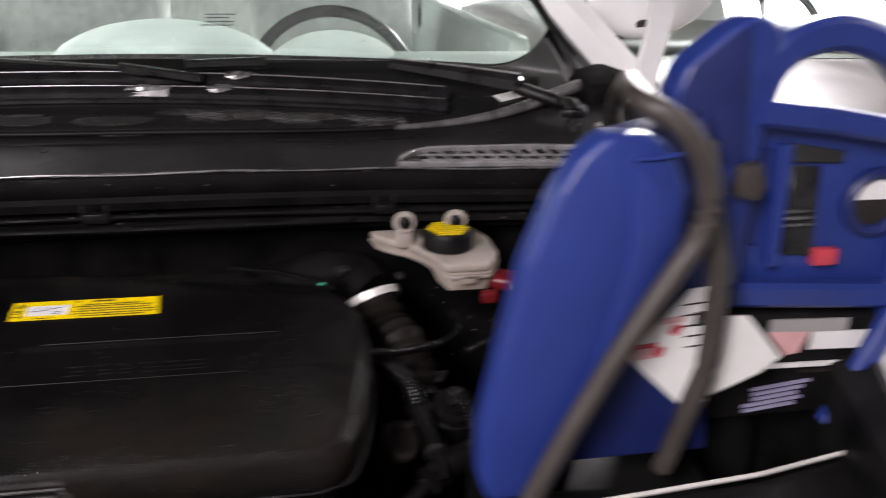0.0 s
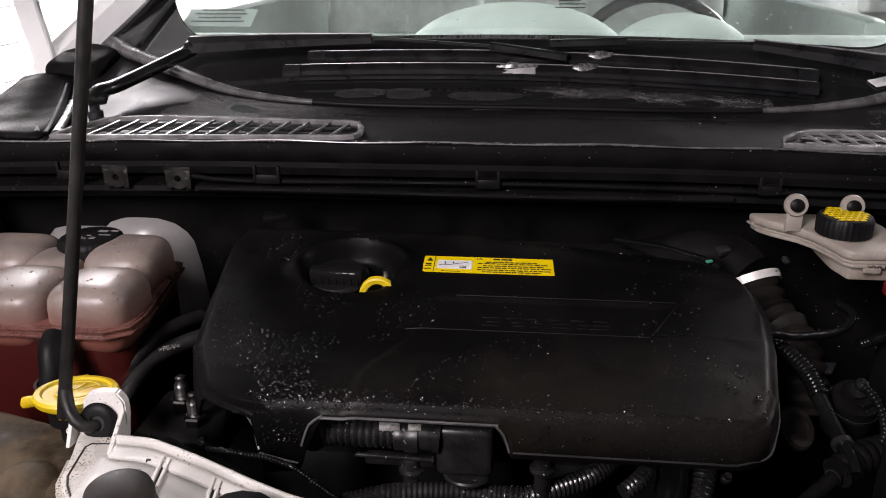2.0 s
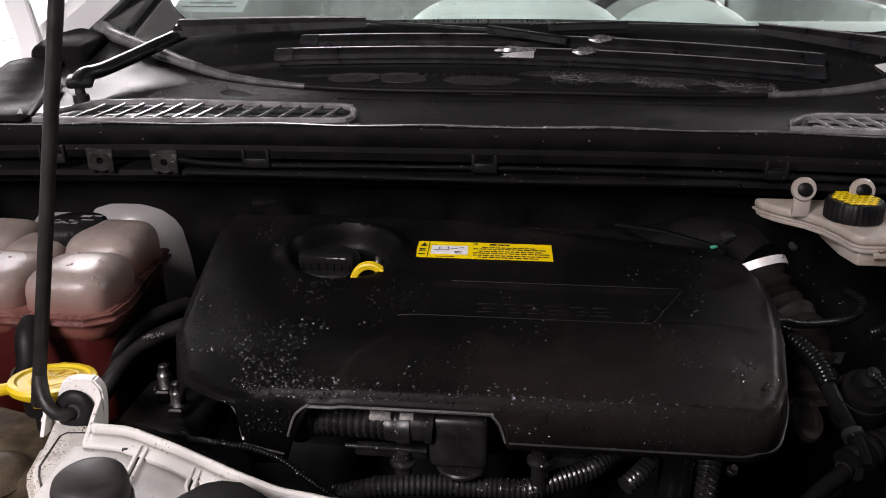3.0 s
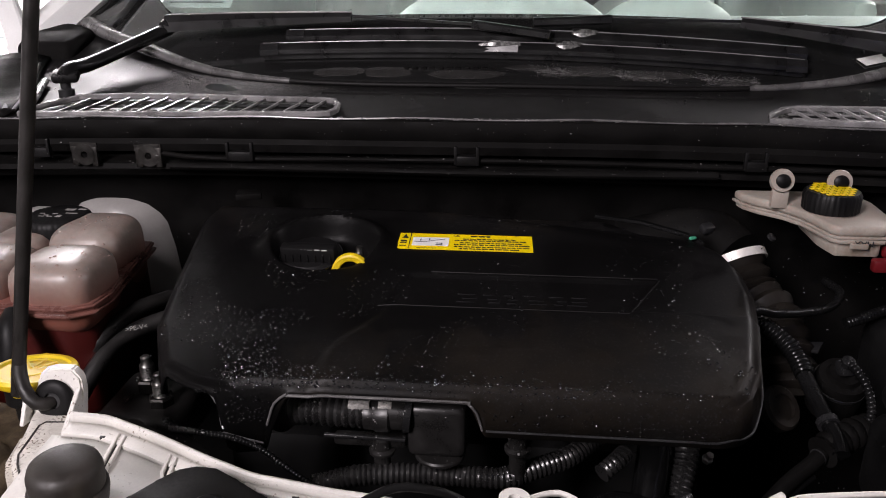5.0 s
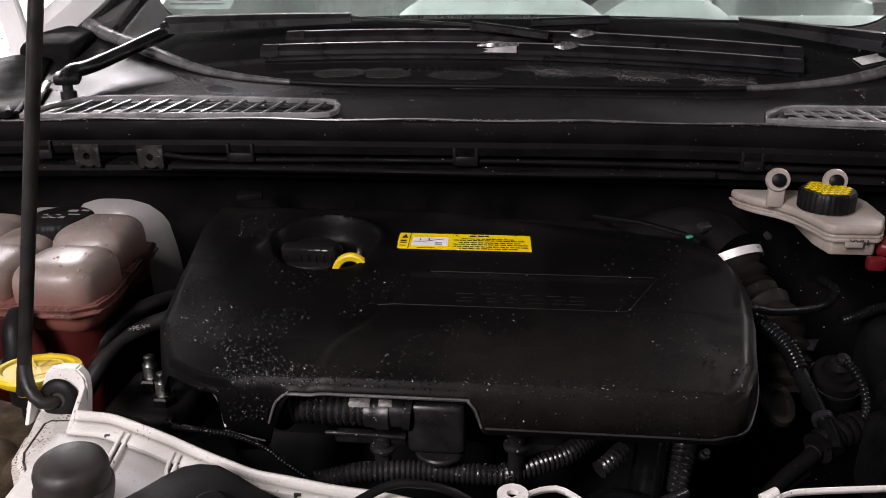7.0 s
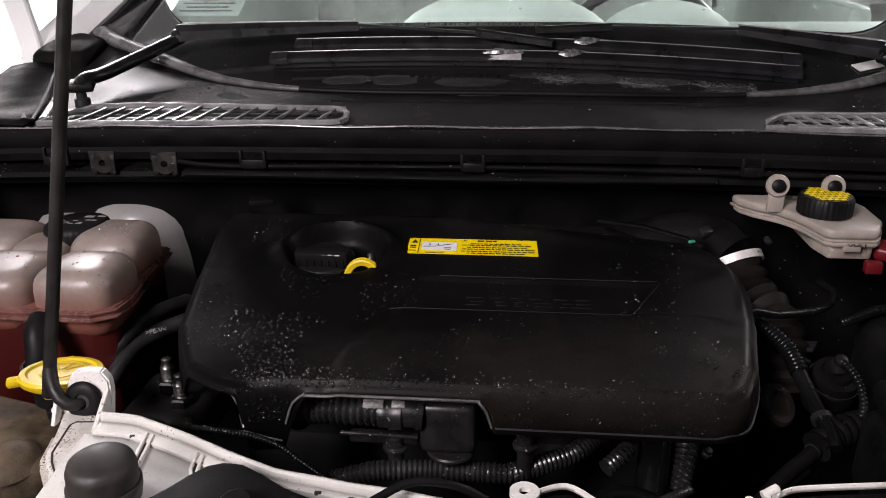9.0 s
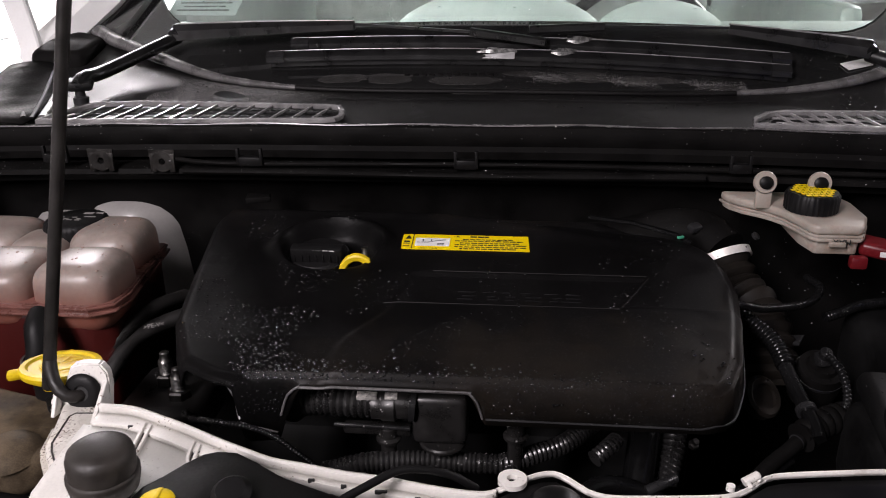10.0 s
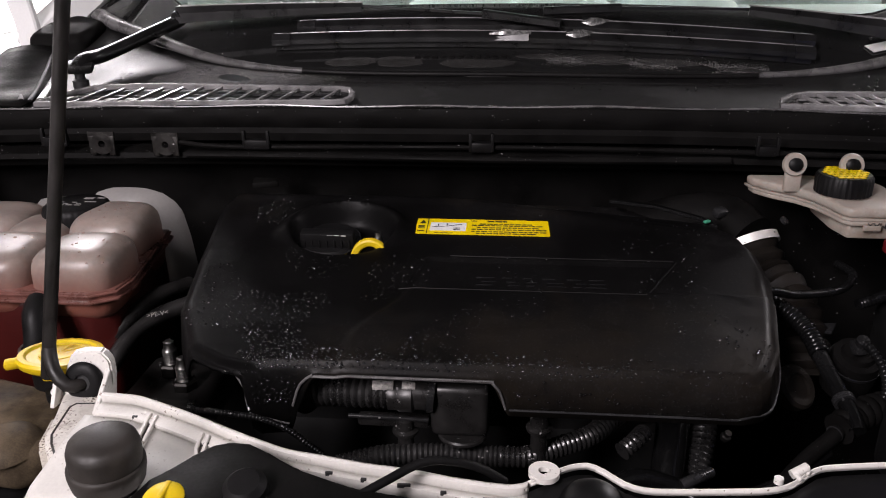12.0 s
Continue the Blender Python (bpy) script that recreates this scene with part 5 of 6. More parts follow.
hose("grey_hose", "short grey hose end low behind the front panel", [(0.090, 0.118, 0.850), (0.100, 0.122, 0.853), (0.115, 0.136, 0.850)], 0.0045, GREYPL)
hose("drain_hose", "black ribbed drain hose low in the bay", [(0.056, 0.208, 0.815), (0.069, 0.219, 0.820), (0.078, 0.233, 0.820)], 0.0085, WETHOSE, rib=0.0014, pitch=0.005)
lone("coupling_nut", lathe([(0, 0), (0.0045, 0), (0.005, 0.0015), (0.005, 0.005), (0.0035, 0.006), (0.0035, 0.010), (0, 0.010)], (0.151, 0.236, 0.815), (0.2, -0.4, 0.9), 6), TABSTEEL, "dull steel coupling nut low in the bay", "nut")


def pump():
    c = thing("vacuum_pump", (0.29, 0.33, 0.80), "black round pump housing with a wet plug", "pump")
    part("drum", lathe([(0, 0), (0.024, 0), (0.024, 0.040), (0.022, 0.046), (0.016, 0.047), (0.014, 0.052), (0, 0.053)], (0.291, 0.340, 0.818), (0.0, -0.40, 0.90), 36), LEDGE, c)
    part("collar", lathe([(0.0230, 0), (0.0250, 0.001), (0.0250, 0.004), (0.0230, 0.005)], (0.2905, 0.327, 0.848), (0.0, -0.40, 0.90), 36), WETPL, c, "wet shining rim")
    part("plug", joined(box(0.288, 0.316, 0.872, 0.014, 0.014, 0.016, 0.004, (-20, 0, 15)), lathe([(0, 0), (0.006, 0), (0.006, 0.006), (0, 0.007)], (0.288, 0.312, 0.878), (0, -0.5, 0.9), 16)), WETPL, c, "wet black plug")
    part("plug_wire", tube([(0.289, 0.309, 0.880), (0.293, 0.298, 0.878), (0.299, 0.285, 0.868), (0.300, 0.272, 0.852), (0.292, 0.262, 0.840)], 0.0046, 12, rib=0.0009, pitch=0.0040), HOSE, c)
    part("bracket", prism([(0.276, 0.400), (0.299, 0.402), (0.287, 0.380), (0.276, 0.382)], 0.852, 0.856, 0.001), GREYPL, c, "brown grey bracket")
    part("flange", lathe([(0, 0), (0.022, 0), (0.022, 0.010), (0.019, 0.013), (0.013, 0.013), (0.013, 0.009), (0, 0.009)], (0.226, 0.304, 0.830), (0.5, -0.6, 0.65), 32), DUCT, c, "dull brown flange")


pump()
lone("battery_box", box(0.47, 0.34, 0.81, 0.24, 0.22, 0.13, 0.02, seg=3), DEEP, "black battery box in the side of the bay", "battery box")


def fuse_lid():
    c = thing("air_filter_box", (0.38, 0.20, 0.80), "black rounded air filter box", "air filter box")
    part("base", box(0.39, 0.19, 0.82, 0.20, 0.15, 0.09, 0.02, seg=4), DEEP, c)
    part("lid", box(0.39, 0.195, 0.872, 0.19, 0.14, 0.026, 0.012, (3, 0, -6), 4), DEEP, c)
    part("neck", lathe([(0, 0), (0.035, 0), (0.037, 0.01), (0.033, 0.018), (0, 0.02)], (0.33, 0.175, 0.882), (-0.2, -0.3, 1), 32), RUBBER, c)


fuse_lid()


# ---- coolant tank ----
def lobe(x, y, z, sx, sy, sz, p=4.0):
    bm = bmesh.new()
    bmesh.ops.create_uvsphere(bm, u_segments=36, v_segments=20, radius=1)
    for v in bm.verts:
        q = [abs(a) ** (2 / p) * (1 if a > 0 else -1) for a in v.co]
        n = (abs(q[0]) ** p + abs(q[1]) ** p + abs(q[2]) ** p) ** (1 / p)
        v.co = Vector((x + sx * q[0] / n, y + sy * q[1] / n, z + sz * q[2] / n))
    return bm


def coolant_tank():
    c = thing("coolant_tank", (-0.54, 0.40, 0.79), "milky coolant expansion tank part filled with red coolant", "coolant tank")
    out = [(-0.74, 0.300), (-0.475, 0.300), (-0.452, 0.316), (-0.448, 0.345), (-0.470, 0.50), (-0.74, 0.50)]
    part("lower_body", prism([(x * 0.93 - 0.042, y * 0.92 + 0.034) for x, y in out], 0.77, 0.897, 0.010, 3), COOLANT, c, "red coolant seen through the milky wall")
    part("seam_flange", prism(out, 0.8965, 0.9000, 0.0012), FLANGE, c)
    part("seam_groove", prism([(x * 0.99 - 0.006, y * 0.985 + 0.006) for x, y in out], 0.9035, 0.9065, 0.001), FLANGE, c)
    part("seam_neck", prism([(x * 0.975 - 0.015, y * 0.97 + 0.012) for x, y in out], 0.8995, 0.9085, 0.001), FLANGE, c)
    for x, y, sx, sy, sz in ((-0.503, 0.352, 0.046, 0.046, 0.040), (-0.595, 0.355, 0.047, 0.050, 0.036), (-0.688, 0.355, 0.046, 0.048, 0.034), (-0.512, 0.442, 0.043, 0.048, 0.046), (-0.665, 0.445, 0.055, 0.048, 0.042), (-0.59, 0.425, 0.036, 0.036, 0.036)):
        part("upper_lobe", lobe(x, y, 0.908, sx, sy, sz), TANK, c)
    cap = part("cap", lathe([(0.0, 0.0), (0.039, 0.0), (0.039, 0.018), (0.037, 0.024), (0.033, 0.0265), (0.0, 0.027)], (-0.566, 0.458, 0.928), n=96, ribs=32, depth=0.0008), RUBBER, c, "black ribbed screw cap")
    part("cap_print", joined(box(-0.556, 0.472, 0.9553, 0.012, 0.006, 0.0004, 0), box(-0.542, 0.474, 0.9553, 0.010, 0.004, 0.0004, 0, (0, 0, -8)), *[box(-0.582 + 0.008 * i, 0.456 - 0.006 * (i % 2), 0.9553, 0.006, 0.0016, 0.0004, 0) for i in range(4)], *[box(-0.578 + 0.010 * i, 0.446, 0.9553, 0.007, 0.0014, 0.0004, 0) for i in range(3)], box(-0.548, 0.459, 0.9553, 0.014, 0.002, 0.0004, 0)), TOWER, cap)
    part("nozzle", tube([(-0.525, 0.294, 0.902), (-0.522, 0.278, 0.895), (-0.518, 0.268, 0.875), (-0.520, 0.262, 0.85)], 0.013, 14, 0.006), RUBBER, c)
    part("hose_clip", lathe([(0.013, 0), (0.016, 0), (0.016, 0.008), (0.013, 0.008)], (-0.521, 0.265, 0.866), (0, 0.15, -1), 20), ZINC, c)

    def bead(r):
        x, y = r.uniform(-0.70, -0.46), r.uniform(0.31, 0.47)
        best = None
        for cx, cy, sx, sy, sz in ((-0.503, 0.352, 0.046, 0.046, 0.040), (-0.595, 0.355, 0.047, 0.050, 0.036), (-0.512, 0.442, 0.043, 0.048, 0.046)):
            a, b = abs(x - cx) / sx, abs(y - cy) / sy
            if a ** 3.9 + b ** 3.9 < 0.8:
                best = (x, y, 0.908 + sz * (1 - a ** 3.9 - b ** 3.9) ** (1 / 3.9))
        return best
    drops("tank_drops", bead, 260, "beads of water on the coolant tank", 0.0005, 0.0016, 4, MILKBEAD)


coolant_tank()


def strut_tower():
    c = thing("strut_tower", (-0.56, 0.60, 0.80), "light grey steel strut tower behind the coolant tank", "strut tower")
    part("skin", lathe([(0, 0.935), (0.036, 0.935), (0.054, 0.932), (0.066, 0.924), (0.074, 0.910), (0.078, 0.888)], (-0.568, 0.640, 0), (0, 0, 1), 72), TOWER, c)
    part("sealed_wall", lathe([(0.0775, 0.889), (0.081, 0.86), (0.085, 0.78)], (-0.568, 0.640, 0), (0, 0, 1), 72), TOWER, c)
    part("lower_step", lathe([(0, 0.917), (0.060, 0.917), (0.074, 0.912), (0.082, 0.900), (0.086, 0.87), (0.088, 0.78)], (-0.640, 0.640, 0), (0, 0, 1), 60), TOWER, c)
    # ledge and bead take the darker copy, painting the shade under the cowl
    part("upper_ledge", slab([(-0.72, 0.944), (-0.495, 0.947), (-0.474, 0.938), (-0.466, 0.91), (-0.466, 0.80), (-0.72, 0.80)], 0.640, 0.74, 0.014, 4), SHADED, c, "grey ledge of the inner wing, darkened for shade")
    part("pressed_bead", tube([(-0.652, 0.640, 0.946), (-0.648, 0.628, 0.944), (-0.638, 0.618, 0.934), (-0.622, 0.606, 0.924)], 0.0040, 12, 0.006, flat=0.4), SHADED, c)
    part("bolt", lathe([(0, 0), (0.008, 0), (0.008, 0.006), (0.005, 0.007), (0.005, 0.014), (0, 0.015)], (-0.522, 0.630, 0.952), (0, -0.5, 1), 12), TABSTEEL, c)


strut_tower()


# ---- brake fluid reservoir ----
def brake_reservoir():
    c = thing("brake_fluid_reservoir", (0.31, 0.45, 0.94), "aged white brake fluid reservoir with a black cap", "fluid reservoir")
    out = [(0.222, 0.540), (0.226, 0.524), (0.238, 0.508), (0.262, 0.488), (0.276, 0.468), (0.285, 0.444), (0.292, 0.420), (0.300, 0.413), (0.345, 0.413), (0.351, 0.420), (0.364, 0.450), (0.364, 0.500), (0.352, 0.540)]
    part("lower_body", prism([(x * 0.97 + 0.010, y * 0.97 + 0.012) for x, y in out], 0.961, 0.966, 0.002), RESV, c)
    part("sump", prism([(0.300, 0.419), (0.344, 0.419), (0.356, 0.446), (0.356, 0.51), (0.29, 0.51), (0.292, 0.45)], 0.945, 0.962, 0.003, 2), RESV, c)
    part("seam", prism(out, 0.966, 0.969, 0.001), RESV, c)
    part("upper_body", prism([(x * 0.985 + 0.004, y * 0.985 + 0.006) for x, y in out], 0.969, 0.980, 0.004, 3), RESV, c)
    part("filler_neck", lathe([(0, 0), (0.026, 0), (0.026, 0.008), (0, 0.008)], (0.306, 0.466, 0.978), n=32), RESV, c)
    cap = part("cap", lathe([(0.0, 0.0), (0.0290, 0.0), (0.0295, 0.017), (0.027, 0.021), (0.0, 0.0215)], (0.306, 0.466, 0.982), n=96, ribs=32, depth=0.0007), RUBBER, c, "black ribbed cap with a yellow print")
    marks = []
    for i in range(-3, 4):
        for j in range(-3, 4):
            x, y = 0.306 + 0.0070 * i + 0.0035 * (j % 2), 0.466 + 0.0068 * j
            if math.hypot(x - 0.306, y - 0.466) < 0.0245:
                marks.append(box(x, y, 1.0038, 0.0056, 0.0050, 0.0005, 0, (0, 0, 12)))
    part("cap_print", joined(*marks), STICKER, cap, "yellow warning print")
    for x in (0.258, 0.318):
        lug = part("lug", joined(lathe([(0.006, 0), (0.012, 0), (0.013, 0.002), (0.013, 0.005), (0.012, 0.007), (0.006, 0.007)], (x, 0.487, 1.006), (0, -1, 0.25), 36), box(x, 0.484, 0.987, 0.018, 0.007, 0.022, 0.002)), RESV, c)
        part("bolt", lathe([(0, 0), (0.0075, 0), (0.0075, 0.009), (0.004, 0.011), (0, 0.011)], (x, 0.486, 1.006), (0, -1, 0.25), 20), RUBBER, lug)
    part("ridge", box(0.320, 0.411, 0.960, 0.018, 0.003, 0.006, 0.001), RESV, c)
    part("level_mark", letters("MAX", 0.009, Matrix.Translation((0.334, 0.4105, 0.966)) @ Euler((radians(90), radians(180), 0)).to_matrix().to_4x4()), GREYPL, c)
    r = thing("red_bracket", (0.37, 0.42, 0.92), "red plastic terminal cover beside the reservoir", "terminal cover")
    part("cover", box(0.378, 0.425, 0.950, 0.055, 0.028, 0.016, 0.005, (8, 6, -20), 3), RED, r)
    part("arm", along(rect(0.022, 0.010), [(0.39, 0.42, 0.948), (0.43, 0.43, 0.945), (0.475, 0.425, 0.938)]), RED, r)
    part("tab", box(0.345, 0.412, 0.940, 0.018, 0.012, 0.014, 0.003), RED, r)
    part("label", box(0.372, 0.408, 0.950, 0.014, 0.002, 0.006, 0.0005, (8, 0, -20)), PAPER, r)
    lone("terminal_plate", box(0.47, 0.47, 0.955, 0.09, 0.05, 0.012, 0.004, (5, 0, -8)), TOWER, "pale grey plate beside the red cover", "bracket")


brake_reservoir()


# ---- front panel ----
def panel_back(x):
    pts = [(-0.44, 0.135), (-0.37, 0.117), (-0.335, 0.115), (-0.287, 0.095), (-0.236, 0.070), (-0.198, 0.0535), (-0.181, 0.0510), (-0.140, 0.0425), (-0.110, 0.039), (-0.088, 0.034), (-0.060, 0.029), (-0.035, 0.027), (-0.014, 0.044), (0.006, 0.056), (0.018, 0.054), (0.029, 0.039), (0.038, 0.032), (0.051, 0.030), (0.088, 0.033), (0.126, 0.037), (0.142, 0.043), (0.154, 0.056), (0.163, 0.064), (0.191, 0.069), (0.24, 0.076), (0.50, 0.10), (0.60, 0.12)]
    a = [p[0] for p in pts]
    b = [p[1] for p in pts]
    return sum(float(np.interp(x + d, a, b)) for d in (-0.008, -0.004, 0, 0.004, 0.008)) / 5


def front_panel():
    c = thing("radiator_support", (-0.05, 0.02, 0.86), "white painted front cross panel with soiled corners", "front panel")

    def strip(sec, x0, x1, n, name, m_, lift=0.0, label=""):
        bm = bmesh.new()
        rows = [[bm.verts.new((x, panel_back(x) + dy, 0.912 + dz + lift)) for dy, dz in sec] for x in span(x0, x1, n)]
        for a, b in zip(rows, rows[1:]):
            for i in range(len(sec) - 1):
                bm.faces.new((a[i], a[i + 1], b[i + 1], b[i]))
        return solid(part(name, bm, m_, c, label), 0.0025)

    strip([(0.0, -0.018), (0.0008, -0.003), (-0.001, 0.0), (-0.0035, 0.001), (-0.006, 0.0), (-0.007, -0.009)], -0.365, -0.03, 90, "edge_bead", WHITEPL)
    strip([(0.0, -0.004), (0.0, -0.001), (-0.0008, 0.0004), (-0.0020, 0.0004), (-0.0028, -0.001), (-0.003, -0.003)], -0.03, 0.60, 110, "thin_bead", WHITEPL)
    strip([(-0.007, -0.0055), (-0.012, -0.0060), (-0.0205, -0.0065), (-0.0215, -0.010)], -0.365, -0.205, 45, "channel", WHITEPL)
    strip([(-0.007, -0.0055), (-0.0125, -0.0065), (-0.0135, -0.018)], -0.205, -0.03, 45, "narrow_channel", WHITEPL)
    strip([(-0.022, -0.0085), (-0.060, -0.011), (-0.10, -0.016), (-0.13, -0.03)], -0.372, -0.175, 30, "corner_plate", WHITEPL)
    strip([(-0.0056, -0.0055), (-0.012, -0.009), (-0.03, -0.015), (-0.06, -0.019)], -0.03, 0.60, 60, "dark_channel", RUBBER, label="black plastic channel")
    strip([(-0.0145, -0.014), (-0.03, -0.016), (-0.07, -0.020), (-0.12, -0.03), (-0.2, -0.06)], -0.200, 0.60, 60, "black_apron", RUBBER, label="black plastic apron")
    for x, reach in ((-0.319, 0.060), (-0.313, 0.064), (-0.269, 0.036), (-0.263, 0.032)):
        y = panel_back(x)
        part("rib", along(rect(0.0026, 0.0035), [(x, y - 0.012, 0.9045), (x + 0.002, y - 0.03, 0.9030), (x + 0.005, y - reach, 0.8995)]), WHITEPL, c)
    # dark strip between each pair of ribs
    for x, reach in ((-0.316, 0.062), (-0.266, 0.034)):
        y = panel_back(x)
        part("grime_groove", along(rect(0.0022, 0.0008), [(x, y - 0.013, 0.9044), (x + 0.002, y - 0.03, 0.9030), (x + 0.005, y - reach, 0.8995)]), STOP, c, "dark line in the groove")
    for x, w in ((-0.330, 0.004), (-0.262, 0.004), (-0.165, 0.005), (-0.140, 0.004), (-0.112, 0.009), (-0.085, 0.004), (-0.055, 0.008)):
        part("slot", box(x, panel_back(x) - (0.0195 if x < -0.205 else 0.0115), 0.9048 + (0 if x < -0.205 else 0.0008), w, 0.0022, 0.0030, 0.0004), INK, c)
    lug = lathe([(0.0040, 0), (0.0105, 0), (0.0105, 0.004), (0.0040, 0.004)], (-0.019, 0.042, 0.909), n=28)
    part("drilled_lug", lug, WHITEPL, c)
    part("round_stop", lobe(0.012, 0.024, 0.894, 0.022, 0.022, 0.022, 2.2), RUBBER, c, "black rubber stop")
    for x in (0.147, 0.154):
        part("clip", box(x, panel_back(x) - 0.001, 0.9135, 0.0025, 0.0055, 0.003, 0.0006, (20, 0, 35)), WHITEPL, c)
    part("white_peg", joined(lathe([(0, 0), (0.0032, 0), (0.0032, 0.012), (0.002, 0.013), (0, 0.013)], (0.144, 0.052, 0.912), (0.8, 0.3, 0.3), 18), lathe([(0, 0), (0.003, 0), (0.003, 0.004), (0, 0.004)], (0.132, 0.040, 0.914), (0, 0, 1), 14)), WHITEPL, c, "white moulded peg")
    # upright tab that holds the bonnet stay, and the box below it
    tab = [(-0.425, 0.878), (-0.379, 0.880), (-0.378, 0.906), (-0.380, 0.917), (-0.387, 0.924), (-0.404, 0.924), (-0.414, 0.921), (-0.420, 0.905)]
    bm = bmesh.new()
    f = bm.faces.new([bm.verts.new((x, 0.148 + 0.25 * (z - 0.884), z)) for x, z in tab])
    up = bmesh.ops.extrude_face_region(bm, geom=[f])["geom"]
    bmesh.ops.translate(bm, verts=[v for v in up if isinstance(v, bmesh.types.BMVert)], vec=(0, 0.010, 0))
    bmesh.ops.recalc_face_normals(bm, faces=bm.faces)
    bmesh.ops.bevel(bm, geom=bm.edges[:], offset=0.0015, segments=2, affect="EDGES")
    part("stay_tab", bm, WHITEPL, c, "white upright tab with a hole")
    for x in (-0.425, -0.380):
        g = prism([(0.152, 0.912), (0.152, 0.880), (0.112 if x > -0.4 else 0.134, 0.882)], x - 0.002, x + 0.002, 0.0006, 1)
        bmesh.ops.transform(g, matrix=Matrix(((0, 0, 1, 0), (1, 0, 0, 0), (0, 1, 0, 0), (0, 0, 0, 1))), verts=g.verts)
        part("gusset", g, WHITEPL, c)
    part("corner_box", prism([(-0.424, 0.152), (-0.372, 0.152), (-0.352, 0.090), (-0.352, 0.036), (-0.367, 0.036), (-0.3985, 0.078), (-0.405, 0.089), (-0.413, 0.119)], 0.845, 0.888, 0.005, 3), GRIMY, c, "white box corner streaked with grime")
    # dark lines drawn on the box top
    part("grime_groove", along(rect(0.0016, 0.0006), [(x, y, 0.8879) for x, y in [(-0.385, 0.1356), (-0.4022, 0.1339), (-0.405, 0.1287), (-0.3985, 0.0892), (-0.392, 0.0775), (-0.366, 0.0442)]]), STOP, c, "dark line in the groove")
    part("grime_groove", along(rect(0.0014, 0.0006), [(-0.3742, 0.1392, 0.8879), (-0.3715, 0.122, 0.8879), (-0.3689, 0.1065, 0.8879)]), STOP, c, "dark line in the groove")
    part("soiled_face", prism([(-0.417, 0.119), (-0.409, 0.087), (-0.402, 0.075), (-0.370, 0.033), (-0.352, 0.033), (-0.352, 0.038), (-0.366, 0.038), (-0.397, 0.080), (-0.404, 0.090), (-0.412, 0.120)], 0.846, 0.882, 0.001, 1), SOILED, c, "soiled side of the box")
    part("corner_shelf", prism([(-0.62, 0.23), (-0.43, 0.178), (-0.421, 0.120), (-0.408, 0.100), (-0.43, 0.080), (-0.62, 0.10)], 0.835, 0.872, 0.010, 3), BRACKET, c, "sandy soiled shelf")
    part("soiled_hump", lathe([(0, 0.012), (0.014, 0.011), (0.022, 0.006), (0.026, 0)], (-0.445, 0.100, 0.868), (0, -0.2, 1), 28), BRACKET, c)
    for x, y, z, w, d, turn in ((-0.53, 0.01, 0.79, 0.30, 0.07, 20), (0.46, 0.01, 0.838, 0.40, 0.14, -12)):
        h = thing("headlamp", (x, y, z - d / 2), "black back of a headlamp unit", "headlamp", "headlamps")
        part("housing", box(x, y, z, w, 0.16, d, 0.02, (0, 0, turn), 3), DEEP, h)
        part("rear_cap", lathe([(0, 0), (0.026, 0), (0.026, 0.010), (0.022, 0.014), (0, 0.014)], (x, y + 0.075, z), (0, 1, 0), 28), RUBBER, h)
        part("lens", box(x, y - 0.085, z, w * 0.9, 0.02, 0.06, 0.008, (0, 0, turn), 3), FRIT, h, "dark glossy lens")


front_panel()


def bump_stop():
    c = thing("bump_stop", (-0.306, 0.018, 0.87), "black rubber bonnet bump stop on a post", "bump stop")
    part("cushion", lathe([(0, 0), (0.020, 0), (0.0240, 0.003), (0.0256, 0.012), (0.0256, 0.0160), (0.0248, 0.0174), (0.0238, 0.0178), (0.0238, 0.029), (0.0222, 0.034), (0.019, 0.0365), (0.013, 0.0380), (0, 0.0385)], (-0.312, 0.016, 0.905), (0.05, -0.05, 1), 48), STOP, c)
    part("post", lathe([(0, 0), (0.013, 0), (0.013, 0.04), (0, 0.04)], (-0.308, 0.020, 0.873), (0.05, -0.05, 1), 24), RUBBER, c)


bump_stop()
front_cover = thing("air_deflector", (-0.20, -0.02, 0.88), "black plastic air deflector at the front", "air deflector")
part("shell", prism([(-0.290, -0.06), (-0.276, 0.0), (-0.268, 0.010), (-0.257, 0.028), (-0.247, 0.041), (-0.235, 0.046), (-0.220, 0.045), (-0.203, 0.035), (-0.18, 0.020), (-0.14, 0.004), (-0.08, -0.006), (0.05, -0.02), (0.05, -0.12), (-0.28, -0.14)], 0.893, 0.923, 0.006, 3), LEDGE, front_cover)
part("knob", lathe([(0, 0), (0.014, 0), (0.014, 0.012), (0.010, 0.016), (0, 0.016)], (-0.206, -0.008, 0.918), (0, -0.3, 1), 20), RUBBER, front_cover)
lone("yellow_filler_cap", joined(lathe([(0, 0), (0.0125, 0), (0.0130, 0.004), (0.009, 0.007), (0, 0.007)], (-0.256, -0.019, 0.920), (0, -0.2, 1), 32), box(-0.256, -0.019, 0.927, 0.004, 0.020, 0.004, 0.001)), YELLOW, "small yellow twist cap", "filler cap")
hose("latch_cable", "black bonnet latch cable over the front panel", [(-0.150, -0.012, 0.915), (-0.120, 0.008, 0.924), (-0.095, 0.028, 0.926), (-0.065, 0.036, 0.918), (-0.045, 0.045, 0.90)], 0.0030, RUBBER)


